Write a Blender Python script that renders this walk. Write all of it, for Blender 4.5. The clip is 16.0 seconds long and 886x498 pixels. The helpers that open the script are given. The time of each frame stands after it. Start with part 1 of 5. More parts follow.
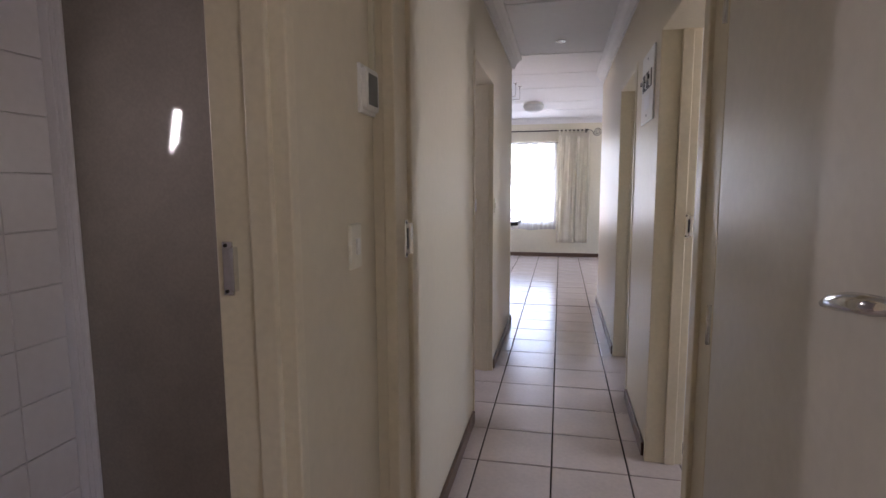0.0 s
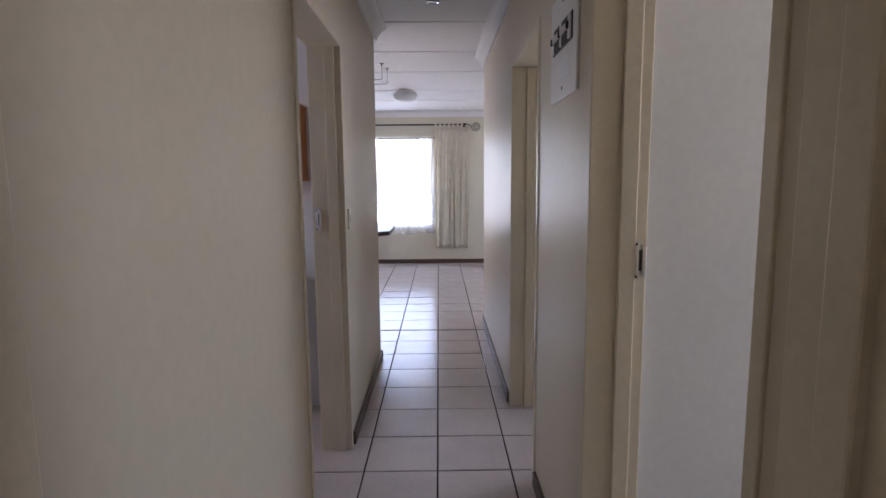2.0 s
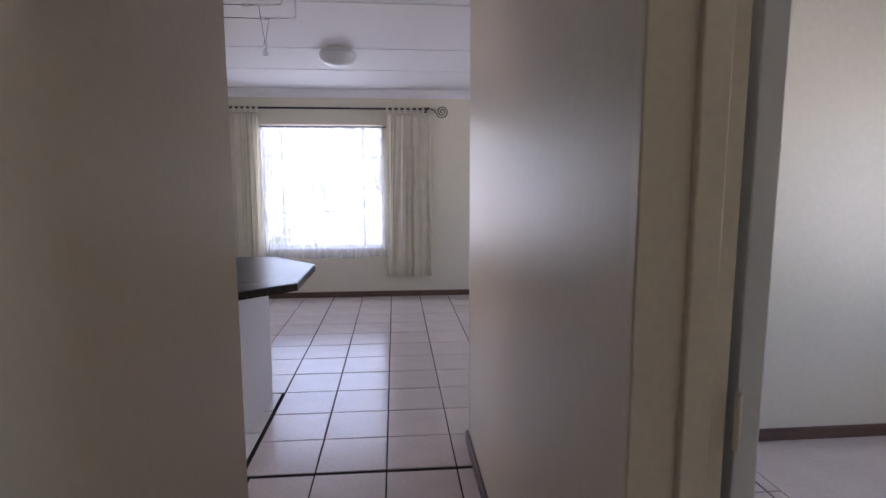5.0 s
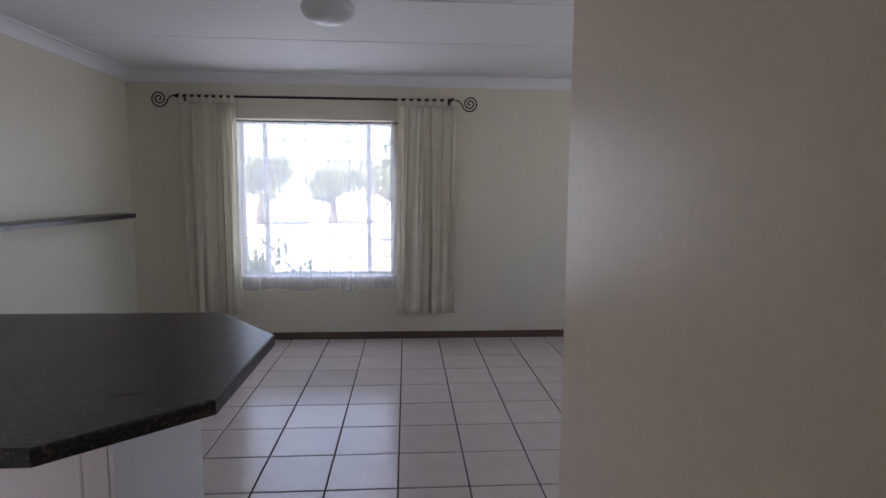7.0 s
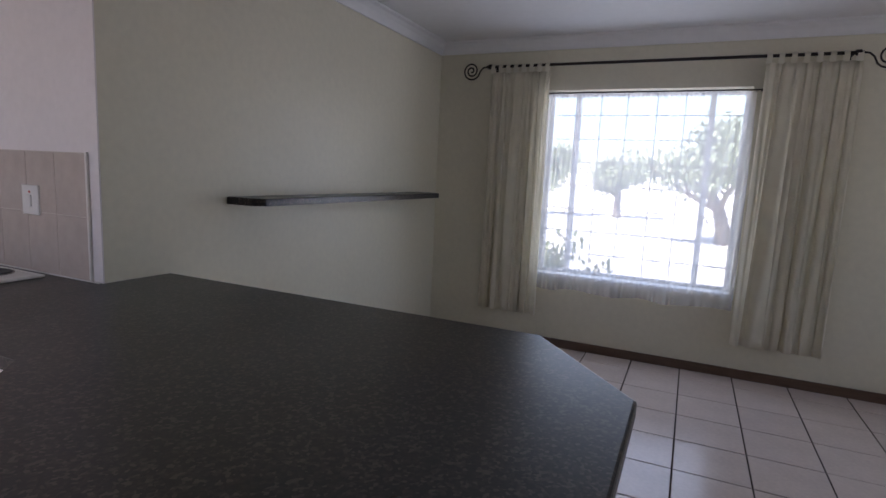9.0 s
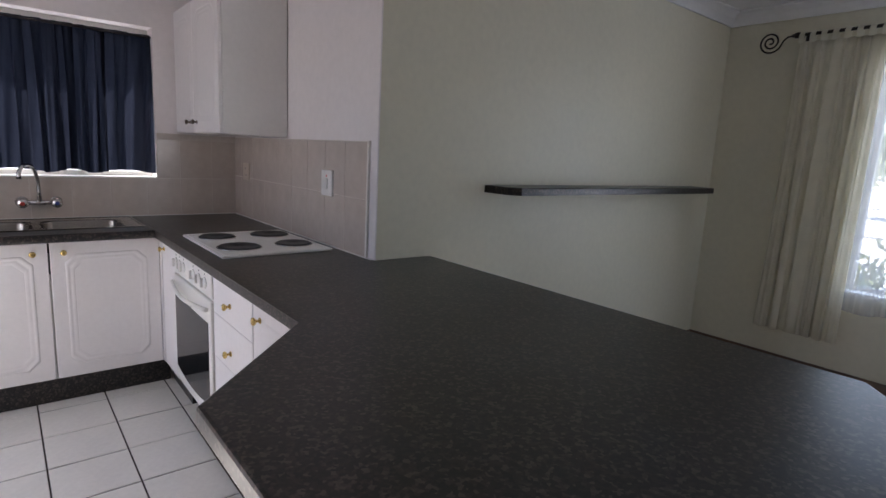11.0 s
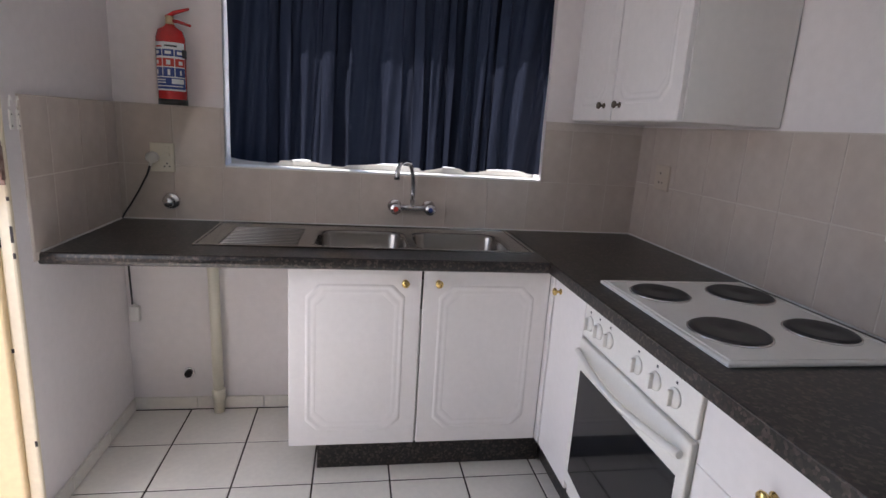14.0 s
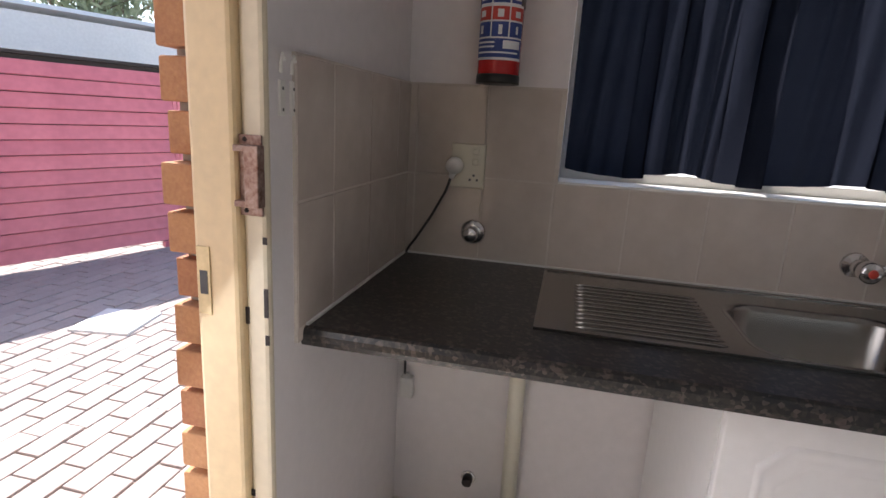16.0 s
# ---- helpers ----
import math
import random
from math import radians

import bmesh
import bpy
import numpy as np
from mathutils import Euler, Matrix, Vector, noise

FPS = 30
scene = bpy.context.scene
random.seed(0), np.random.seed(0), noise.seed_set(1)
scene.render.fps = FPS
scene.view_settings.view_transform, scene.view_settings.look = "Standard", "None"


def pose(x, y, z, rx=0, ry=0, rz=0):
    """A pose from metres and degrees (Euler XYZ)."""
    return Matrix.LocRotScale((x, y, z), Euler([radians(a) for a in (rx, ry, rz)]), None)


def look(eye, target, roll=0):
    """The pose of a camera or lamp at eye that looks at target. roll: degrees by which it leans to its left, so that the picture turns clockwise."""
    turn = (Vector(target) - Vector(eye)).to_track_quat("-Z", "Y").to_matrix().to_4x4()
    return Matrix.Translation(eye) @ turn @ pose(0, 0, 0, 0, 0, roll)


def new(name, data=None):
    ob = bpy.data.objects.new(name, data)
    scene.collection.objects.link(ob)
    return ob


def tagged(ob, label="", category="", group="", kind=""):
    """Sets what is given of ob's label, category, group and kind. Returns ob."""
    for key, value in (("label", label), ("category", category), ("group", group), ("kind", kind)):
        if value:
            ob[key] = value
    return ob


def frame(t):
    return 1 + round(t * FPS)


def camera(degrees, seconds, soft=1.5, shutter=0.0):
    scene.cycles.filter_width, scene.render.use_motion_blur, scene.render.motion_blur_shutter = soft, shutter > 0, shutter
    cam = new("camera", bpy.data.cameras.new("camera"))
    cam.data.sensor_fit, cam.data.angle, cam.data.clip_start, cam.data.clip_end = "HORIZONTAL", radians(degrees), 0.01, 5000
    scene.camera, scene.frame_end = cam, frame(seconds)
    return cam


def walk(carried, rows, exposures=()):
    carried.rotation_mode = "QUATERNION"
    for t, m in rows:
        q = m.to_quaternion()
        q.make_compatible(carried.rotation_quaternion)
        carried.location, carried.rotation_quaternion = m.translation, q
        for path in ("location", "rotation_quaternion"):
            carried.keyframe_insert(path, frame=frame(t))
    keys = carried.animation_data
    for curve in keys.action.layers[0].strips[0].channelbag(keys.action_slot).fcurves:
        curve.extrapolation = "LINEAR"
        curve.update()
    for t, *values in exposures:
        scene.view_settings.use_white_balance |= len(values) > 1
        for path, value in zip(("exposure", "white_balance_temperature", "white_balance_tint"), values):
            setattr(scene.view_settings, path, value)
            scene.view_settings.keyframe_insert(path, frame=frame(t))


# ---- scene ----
cam = camera(78.6, 16.0)
PATH = [
    (0, (-0.034, 0.364, 1.358), (-0.454, 2.305, 1.118), -0.3),
    (0.5, (-0.059, 0.551, 1.358), (-0.377, 2.51, 1.109), -0.1),
    (1, (-0.031, 0.838, 1.38), (-0.248, 2.811, 1.131), -0.4),
    (1.5, (-0.035, 1.132, 1.389), (-0.149, 3.113, 1.133), -0.6),
    (2, (-0.032, 1.485, 1.393), (-0.018, 3.469, 1.141), -0.5),
    (2.5, (-0.012, 1.842, 1.404), (0.095, 3.822, 1.148), -0.7),
    (3, (-0.014, 2.241, 1.407), (0.121, 4.221, 1.154), -0.6),
    (3.2, (-0.021, 2.385, 1.416), (0.124, 4.363, 1.164), -0.6),
    (3.5, (-0.015, 2.633, 1.425), (0.137, 4.61, 1.163), -0.8),
    (3.7, (-0.011, 2.785, 1.439), (0.144, 4.762, 1.177), -0.7),
    (6, (0.048, 4.625, 1.46), (0.227, 6.602, 1.22), 0.0),
    (6.5, (0.071, 4.954, 1.469), (0.241, 6.933, 1.238), -0.1),
    (7, (-0.008, 5.329, 1.47), (0.127, 7.312, 1.25), 0.4),
    (7.5, (-0.106, 5.666, 1.445), (-0.109, 7.654, 1.224), 0.6),
    (8, (-0.219, 5.875, 1.469), (-0.532, 7.834, 1.219), 1.7),
    (8.5, (-0.356, 6.077, 1.418), (-0.943, 7.972, 1.161), 1.7),
    (9, (-0.449, 6.132, 1.408), (-1.265, 7.936, 1.131), 2.7),
    (9.5, (-0.466, 6.188, 1.402), (-1.494, 7.880, 1.108), 2.9),
    (10, (-0.455, 6.215, 1.385), (-1.706, 7.742, 1.077), 2.8),
    (12.5, (-1.07, 6.279, 1.394), (-2.832, 7.132, 0.986), 3.6),
    (13, (-1.312, 6.282, 1.384), (-3.158, 6.926, 0.964), 3.6),
    (13.5, (-1.57, 6.231, 1.383), (-3.462, 6.714, 0.951), 3.7),
    (14, (-1.889, 6.152, 1.372), (-3.812, 6.48, 0.928), 3.6),
    (14.5, (-2.125, 6.062, 1.388), (-4.063, 6.204, 0.914), 3.5),
    (15, (-2.394, 5.907, 1.347), (-4.334, 5.843, 0.865), 3.6),
    (15.5, (-2.608, 5.791, 1.323), (-4.533, 5.543, 0.839), 3.2),
    (16, (-2.858, 5.626, 1.297), (-4.755, 5.204, 0.825), 3.3),
]
walk(cam, [(t, look(eye, target, roll)) for t, eye, target, roll in PATH],
     [(0, 2.8, 6200, 25), (1.5, 2.65, 6150, 26), (2.5, 2.38, 5900, 24), (3.7, 2.25, 6000, 33), (6, 1.82, 6000, 23), (7, 1.48, 6050, 21), (8.5, 1.38, 6100, 22),
      (10, 1.2, 6100, 20), (12.3, 1.68, 6050, 13), (13.5, 1.56, 6050, 13), (14.5, 1.35, 6200, 16), (16, 1.1, 6400, 14)])

# ---- light ----
world = bpy.data.worlds.new("sky")
scene.world = world
world.use_nodes = True
wn = world.node_tree
sky = wn.nodes.new("ShaderNodeTexSky")
sky.sky_type, sky.sun_disc = "NISHITA", False
SUN_FROM = Vector((-0.55, -0.83, 0)).normalized()
SUN_EL = radians(49)
sky.sun_elevation = SUN_EL
sky.sun_rotation = math.atan2(SUN_FROM.x, SUN_FROM.y)
wn.links.new(sky.outputs[0], wn.nodes["Background"].inputs[0])
wn.nodes["Background"].inputs[1].default_value = 0.15
sun = new("sun", bpy.data.lights.new("sun", "SUN"))
sun.data.energy, sun.data.angle, sun.data.color = 5.0, radians(0.5), (1, 0.95, 0.88)
sun_dir = Vector((SUN_FROM.x * math.cos(SUN_EL), SUN_FROM.y * math.cos(SUN_EL), math.sin(SUN_EL)))
sun.matrix_world = look(sun_dir * 30, (0, 0, 0))


def window_light(name, eye, target, w, h, watts, color=(0.86, 0.93, 1)):
    """Area lamp standing in for the sky light of a window or door."""
    l = new(name, bpy.data.lights.new(name, "AREA"))
    l.data.shape, l.data.size, l.data.size_y, l.data.energy, l.data.color = "RECTANGLE", w, h, watts, color
    l.matrix_world = look(eye, target)
    return l


window_light("lounge_window_daylight", (-0.865, 10.625, 1.36), (-0.865, 8.0, 1.1), 1.42, 1.44, 3.6, (0.78, 0.89, 1))
window_light("back_door_daylight", (-3.185, 5.04, 1.02), (-3.0, 6.2, 0.2), 0.8, 1.95, 3.0, (0.90, 0.95, 1))
window_light("lounge_side_daylight", (3.05, 8.75, 1.5), (0, 8.5, 1.1), 1.1, 1.2, 3.5)
# fill lamp added in an unseen opening to brighten the main bedroom
window_light("main_bedroom_fill", (2.59, -1.3, 1.5), (0, -0.6, 1.2), 0.8, 1.0, 1.9, (1, 0.95, 0.85))
# bare strip lamp before the tiles, shaped to give the glint in the shower glass
window_light("shower_room_daylight", (-1.826, 1.39, 1.57), (0.3, 1.1, 1.2), 0.06, 0.28, 0.7, (1, 0.95, 0.92))
window_light("second_bedroom_daylight", (3.33, 2.6, 1.4), (0.6, 2.65, 1.2), 0.8, 1.2, 3.0)
window_light("third_bedroom_daylight", (3.32, 5.2, 1.4), (1, 5.4, 1.2), 1.4, 1.2, 1.6)
# fill lamp added before an unseen bathroom window
window_light("bathroom_fill", (-2.34, 3.7, 1.75), (-1.2, 3.8, 1.2), 0.6, 0.6, 0.9)


# ---- materials ----
def mat(name, base, rough=0.5, metal=0.0, var=0.06, scale=6.0, fine=90.0, bump=0.0, bump_scale=150.0, tint=None,
        rough_var=0.05, per_object=0.0, per_island=0.0, coat=0.0, spec=0.5, stretch=(1, 1, 1)):
    """A painted, glazed or laminated surface: broad stains, fine grain, relief and uneven gloss."""
    m = bpy.data.materials.new(name)
    m.use_nodes = True
    nt = m.node_tree
    N, L = nt.nodes, nt.links
    b = N["Principled BSDF"]
    co = N.new("ShaderNodeTexCoord")
    mp = N.new("ShaderNodeMapping")
    mp.inputs["Scale"].default_value = stretch
    L.new(co.outputs["Object"], mp.inputs[0])
    n1, n2 = N.new("ShaderNodeTexNoise"), N.new("ShaderNodeTexNoise")
    n1.inputs["Scale"].default_value, n1.inputs["Detail"].default_value = scale, 4
    n2.inputs["Scale"].default_value, n2.inputs["Detail"].default_value = fine, 3
    L.new(mp.outputs[0], n1.inputs[0]), L.new(mp.outputs[0], n2.inputs[0])
    add = N.new("ShaderNodeMath")
    add.operation = "ADD"
    L.new(n1.outputs[0], add.inputs[0]), L.new(n2.outputs[0], add.inputs[1])
    fac = add.outputs[0]
    for amount, node, out in ((per_object, "ShaderNodeObjectInfo", "Random"), (per_island, "ShaderNodeNewGeometry", "Random Per Island")):
        if amount:
            oi, ma = N.new(node), N.new("ShaderNodeMath")
            ma.operation, ma.inputs[1].default_value = "MULTIPLY_ADD", amount
            L.new(oi.outputs[out], ma.inputs[0]), L.new(fac, ma.inputs[2])
            fac = ma.outputs[0]
    ramp = N.new("ShaderNodeMapRange")
    top = 1.35 + per_object + per_island
    ramp.inputs[1].default_value, ramp.inputs[2].default_value = 0.65, top
    L.new(fac, ramp.inputs[0])
    mix = N.new("ShaderNodeMix")
    mix.data_type = "RGBA"
    dark = tint or tuple(c * (1 - var * 2) for c in base)
    mix.inputs[6].default_value, mix.inputs[7].default_value = (*dark, 1), (*(min(1, c * (1 + var)) for c in base), 1)
    L.new(ramp.outputs[0], mix.inputs[0]), L.new(mix.outputs[2], b.inputs["Base Color"])
    rr = N.new("ShaderNodeMapRange")
    rr.inputs[3].default_value, rr.inputs[4].default_value = max(0.02, rough - rough_var), min(1, rough + rough_var)
    L.new(n1.outputs[0], rr.inputs[0]), L.new(rr.outputs[0], b.inputs["Roughness"])
    b.inputs["Metallic"].default_value = metal
    b.inputs["Coat Weight"].default_value = coat
    b.inputs["Coat Roughness"].default_value = 0.12
    b.inputs["Specular IOR Level"].default_value = spec
    if bump:
        n3, bp = N.new("ShaderNodeTexNoise"), N.new("ShaderNodeBump")
        n3.inputs["Scale"].default_value, n3.inputs["Detail"].default_value = bump_scale, 3
        bp.inputs["Strength"].default_value, bp.inputs["Distance"].default_value = bump, 0.004
        L.new(co.outputs["Object"], n3.inputs[0]), L.new(n3.outputs[0], bp.inputs["Height"]), L.new(bp.outputs[0], b.inputs["Normal"])
    return m


CREAM = (0.70, 0.655, 0.52)
M_wall = mat("cream wall paint", CREAM, 0.42, var=0.03, scale=1.2, fine=30, bump=0.12, bump_scale=90, rough_var=0.05)
M_enamel = mat("cream enamel wall paint", (0.69, 0.61, 0.465), 0.38, var=0.03, scale=1.5, fine=30, bump=0.2, bump_scale=300, rough_var=0.04, spec=0.38)
M_white = mat("white wall paint", (0.79, 0.745, 0.74), 0.5, var=0.025, scale=1.3, fine=30, bump=0.10, bump_scale=90)
M_ceil = mat("white ceiling board", (0.80, 0.79, 0.79), 0.7, var=0.02, scale=1.0, fine=20, bump=0.05)
M_steel = mat("cream painted steel frame", (0.72, 0.635, 0.48), 0.37, var=0.04, scale=3, fine=60, bump=0.06, bump_scale=40)
M_yellow = mat("yellow painted steel frame", (0.79, 0.61, 0.37), 0.4, var=0.05, scale=4, fine=50, bump=0.1, bump_scale=60)
M_door = mat("beige painted door", (0.73, 0.69, 0.63), 0.37, var=0.03, scale=1.5, fine=40, bump=0.06, bump_scale=50)
M_doorw = mat("white painted door", (0.78, 0.775, 0.755), 0.37, var=0.03, scale=1.5, fine=40, bump=0.06, bump_scale=50)
M_skirt = mat("dark stained wood skirting", (0.13, 0.075, 0.05), 0.4, var=0.25, scale=5, fine=80, stretch=(1, 1, 6))
M_tile = mat("glazed beige floor tile", (0.66, 0.57, 0.53), 0.2, var=0.07, scale=5, fine=45, per_object=0.25, rough_var=0.07, bump=0.05, bump_scale=14, spec=0.75)
M_ktile = mat("glazed white floor tile", (0.80, 0.76, 0.70), 0.2, var=0.05, scale=5, fine=45, per_object=0.2, bump=0.04, bump_scale=14)
M_grout = mat("dark grout", (0.05, 0.036, 0.032), 0.9, var=0.3, scale=8, fine=120, spec=0.1)
M_wtile = mat("glazed cream wall tile", (0.57, 0.50, 0.445), 0.16, var=0.07, scale=3, fine=9, per_object=0.12, stretch=(2, 2, 0.8), tint=(0.50, 0.43, 0.375))
M_btile = mat("glazed white wall tile", (0.78, 0.75, 0.76), 0.15, var=0.03, scale=4, fine=30, per_object=0.15)
M_wgrout = mat("light wall grout", (0.60, 0.535, 0.48), 0.85, var=0.06)
M_lam = mat("white melamine cupboard", (0.80, 0.78, 0.76), 0.37, var=0.02, scale=2, fine=40)
M_lamw = mat("white moulded cupboard door", (0.82, 0.79, 0.78), 0.38, var=0.02, scale=2, fine=40)
M_chrome = mat("chrome", (0.75, 0.75, 0.76), 0.14, metal=1, var=0.05, scale=10)
M_brass = mat("polished brass", (0.80, 0.58, 0.22), 0.2, metal=1, var=0.1, scale=10)
M_sink = mat("brushed stainless steel", (0.32, 0.30, 0.28), 0.23, metal=1, var=0.03, scale=4, fine=60, rough_var=0.03)
M_iron = mat("black wrought iron", (0.03, 0.022, 0.02), 0.5, metal=0.4, var=0.2)
M_black = mat("black enamel hotplate", (0.02, 0.02, 0.022), 0.45, var=0.2, bump=0.1)
M_rubber = mat("black plastic", (0.02, 0.02, 0.02), 0.4, var=0.1)
M_glassblack = mat("black oven glass", (0.012, 0.012, 0.014), 0.06, var=0.1)
M_plastic = mat("white plastic", (0.80, 0.78, 0.74), 0.37, var=0.02)
M_cplastic = mat("cream plastic", (0.74, 0.70, 0.58), 0.35, var=0.02)
M_grey = mat("grey speaker mesh", (0.22, 0.22, 0.21), 0.6, var=0.1, fine=400)
M_shower = mat("smoked obscure shower glass", (0.27, 0.235, 0.205), 0.05, var=0.06, rough_var=0.02)
M_alu = mat("white coated aluminium", (0.74, 0.72, 0.74), 0.35, var=0.03)
M_pine = mat("varnished orange pine", (0.56, 0.185, 0.035), 0.36, var=0.16, scale=3, fine=26, stretch=(1, 1, 0.16))
M_ceramic = mat("white glazed ceramic", (0.86, 0.85, 0.86), 0.1, var=0.015)
M_red = mat("red extinguisher paint", (0.52, 0.02, 0.02), 0.2, var=0.06, coat=0.4)
M_blue = mat("blue printed label", (0.03, 0.06, 0.26), 0.4, var=0.08)
M_lwhite = mat("white printed label", (0.82, 0.82, 0.82), 0.4, var=0.03)
M_lred = mat("red printed label", (0.6, 0.06, 0.04), 0.4, var=0.03)
M_dark = mat("dark printed panel", (0.06, 0.06, 0.065), 0.4, var=0.1)
M_rust = mat("worn steel with rust", (0.36, 0.27, 0.23), 0.5, metal=0.5, var=0.3, scale=60, fine=150, tint=(0.16, 0.06, 0.035))
M_pink = mat("faded pink painted steel", (0.62, 0.19, 0.225), 0.45, var=0.12, scale=1.6, fine=14, per_object=0.25, tint=(0.50, 0.13, 0.17))
M_brick = mat("orange face brick", (0.46, 0.25, 0.12), 0.85, var=0.2, scale=14, fine=120, bump=0.6, bump_scale=70, per_object=0.8, tint=(0.30, 0.11, 0.06))
M_mortar = mat("grey mortar", (0.40, 0.36, 0.31), 0.95, var=0.12, bump=0.4, bump_scale=80)
M_paver = mat("brick paver", (0.42, 0.36, 0.33), 0.85, var=0.15, scale=6, fine=60, bump=0.4, bump_scale=60, per_object=0.5, per_island=0.5)
M_sand = mat("paving sand", (0.33, 0.28, 0.24), 0.95, var=0.2, scale=8, bump=0.4)
M_lawn = mat("pale concrete driveway", (0.68, 0.66, 0.60), 0.95, var=0.2, scale=2, fine=60, bump=0.5, bump_scale=60)
M_yard = mat("pale yard wall plaster", (0.78, 0.77, 0.73), 0.8, var=0.05, scale=1, fine=30, bump=0.2)
M_roof = mat("pale roof sheeting", (0.74, 0.75, 0.76), 0.45, var=0.05)
M_bark = mat("grey bark", (0.20, 0.155, 0.115), 0.9, var=0.25, scale=12, bump=0.8, bump_scale=30)
# green raised well above real foliage, so outdoor glare is put into the colour
M_leaf = mat("washed-out green leaf", (0.26, 0.29, 0.18), 0.6, var=0.2, scale=2, per_island=0.9, tint=(0.18, 0.21, 0.11))
M_leafy = mat("yellow green leaf", (0.32, 0.36, 0.10), 0.55, var=0.3, scale=2, per_island=0.9)
M_bar = mat("grey painted steel bar", (0.36, 0.36, 0.37), 0.5, var=0.05)
M_dullbrass = mat("dull painted brass", (0.60, 0.48, 0.28), 0.4, metal=0.6, var=0.1, scale=20)
M_bronze = mat("dark antique bronze", (0.16, 0.13, 0.10), 0.3, metal=0.9, var=0.15, scale=20)
M_tan = mat("beige plastic", (0.52, 0.44, 0.36), 0.35, var=0.03)
M_frost = mat("frosted lamp glass", (0.62, 0.64, 0.64), 0.36, var=0.03)
M_seal = mat("white silicone seal", (0.72, 0.70, 0.67), 0.4, var=0.05)


def speckle(name, colors, rough, scale):
    """Post-formed laminate with granite-like flecks in a few colours."""
    m = bpy.data.materials.new(name)
    m.use_nodes = True
    N, L = m.node_tree.nodes, m.node_tree.links
    b = N["Principled BSDF"]
    co = N.new("ShaderNodeTexCoord")
    v, n, n2 = N.new("ShaderNodeTexVoronoi"), N.new("ShaderNodeTexNoise"), N.new("ShaderNodeTexNoise")
    v.inputs["Scale"].default_value = scale
    n.inputs["Scale"].default_value, n.inputs["Detail"].default_value = scale * 0.35, 5
    n2.inputs["Scale"].default_value = 2.0
    for x in (v, n, n2):
        L.new(co.outputs["Object"], x.inputs["Vector"])
    mx = N.new("ShaderNodeMix")
    mx.data_type = "RGBA"
    mx.inputs[0].default_value = 0.5
    L.new(v.outputs["Color"], mx.inputs[6]), L.new(n.outputs["Color"], mx.inputs[7])
    bw = N.new("ShaderNodeRGBToBW")
    L.new(mx.outputs[2], bw.inputs[0])
    r = N.new("ShaderNodeValToRGB")
    r.color_ramp.elements[0].position, r.color_ramp.elements[0].color = 0.36, (*colors[0], 1)
    r.color_ramp.elements[1].position, r.color_ramp.elements[1].color = 0.68, (*colors[-1], 1)
    for i, c in enumerate(colors[1:-1]):
        e = r.color_ramp.elements.new(0.36 + 0.32 * (i + 1) / (len(colors) - 1))
        e.color = (*c, 1)
    L.new(bw.outputs[0], r.inputs[0]), L.new(r.outputs[0], b.inputs["Base Color"])
    rr = N.new("ShaderNodeMapRange")
    rr.inputs[3].default_value, rr.inputs[4].default_value = rough - 0.06, rough + 0.08
    L.new(n2.outputs[0], rr.inputs[0]), L.new(rr.outputs[0], b.inputs["Roughness"])
    bp = N.new("ShaderNodeBump")
    bp.inputs["Strength"].default_value, bp.inputs["Distance"].default_value = 0.06, 0.002
    L.new(bw.outputs[0], bp.inputs["Height"]), L.new(bp.outputs[0], b.inputs["Normal"])
    return m


M_counter = speckle("dark granite laminate", [(0.010, 0.010, 0.011), (0.016, 0.0148, 0.014), (0.031, 0.025, 0.022), (0.085, 0.067, 0.058)], 0.3, 135)


def cloth(name, color, through_light, sheer=0.0, weave=600.0):
    """Woven cloth that lets part of the light through."""
    m = bpy.data.materials.new(name)
    m.use_nodes = True
    N, L = m.node_tree.nodes, m.node_tree.links
    out = N["Material Output"]
    N.remove(N["Principled BSDF"])
    co, n, n2 = N.new("ShaderNodeTexCoord"), N.new("ShaderNodeTexNoise"), N.new("ShaderNodeTexNoise")
    n.inputs["Scale"].default_value, n2.inputs["Scale"].default_value = weave, 9
    L.new(co.outputs["Object"], n.inputs[0]), L.new(co.outputs["Object"], n2.inputs[0])
    add = N.new("ShaderNodeMath")
    L.new(n.outputs[0], add.inputs[0]), L.new(n2.outputs[0], add.inputs[1])
    rg = N.new("ShaderNodeMapRange")
    rg.inputs[1].default_value, rg.inputs[2].default_value = 0.6, 1.4
    L.new(add.outputs[0], rg.inputs[0])
    mx = N.new("ShaderNodeMix")
    mx.data_type = "RGBA"
    mx.inputs[6].default_value, mx.inputs[7].default_value = (*(c * 0.9 for c in color), 1), (*(min(1, c * 1.06) for c in color), 1)
    L.new(rg.outputs[0], mx.inputs[0])
    d, t, s = N.new("ShaderNodeBsdfDiffuse"), N.new("ShaderNodeBsdfTranslucent"), N.new("ShaderNodeMixShader")
    L.new(mx.outputs[2], d.inputs[0]), L.new(mx.outputs[2], t.inputs[0])
    s.inputs[0].default_value = through_light
    L.new(d.outputs[0], s.inputs[1]), L.new(t.outputs[0], s.inputs[2])
    if sheer:
        tr, s2 = N.new("ShaderNodeBsdfTransparent"), N.new("ShaderNodeMixShader")
        s2.inputs[0].default_value = sheer
        L.new(s.outputs[0], s2.inputs[1]), L.new(tr.outputs[0], s2.inputs[2])
        s = s2
    L.new(s.outputs[0], out.inputs[0])
    return m


M_obscure = cloth("obscure window glass", (0.5, 0.52, 0.53), 0.9)
M_curtain = cloth("cream cotton curtain", (0.90, 0.86, 0.75), 0.55, sheer=0.08)
M_sheer = cloth("white net curtain", (0.92, 0.92, 0.94), 0.5, sheer=0.60)
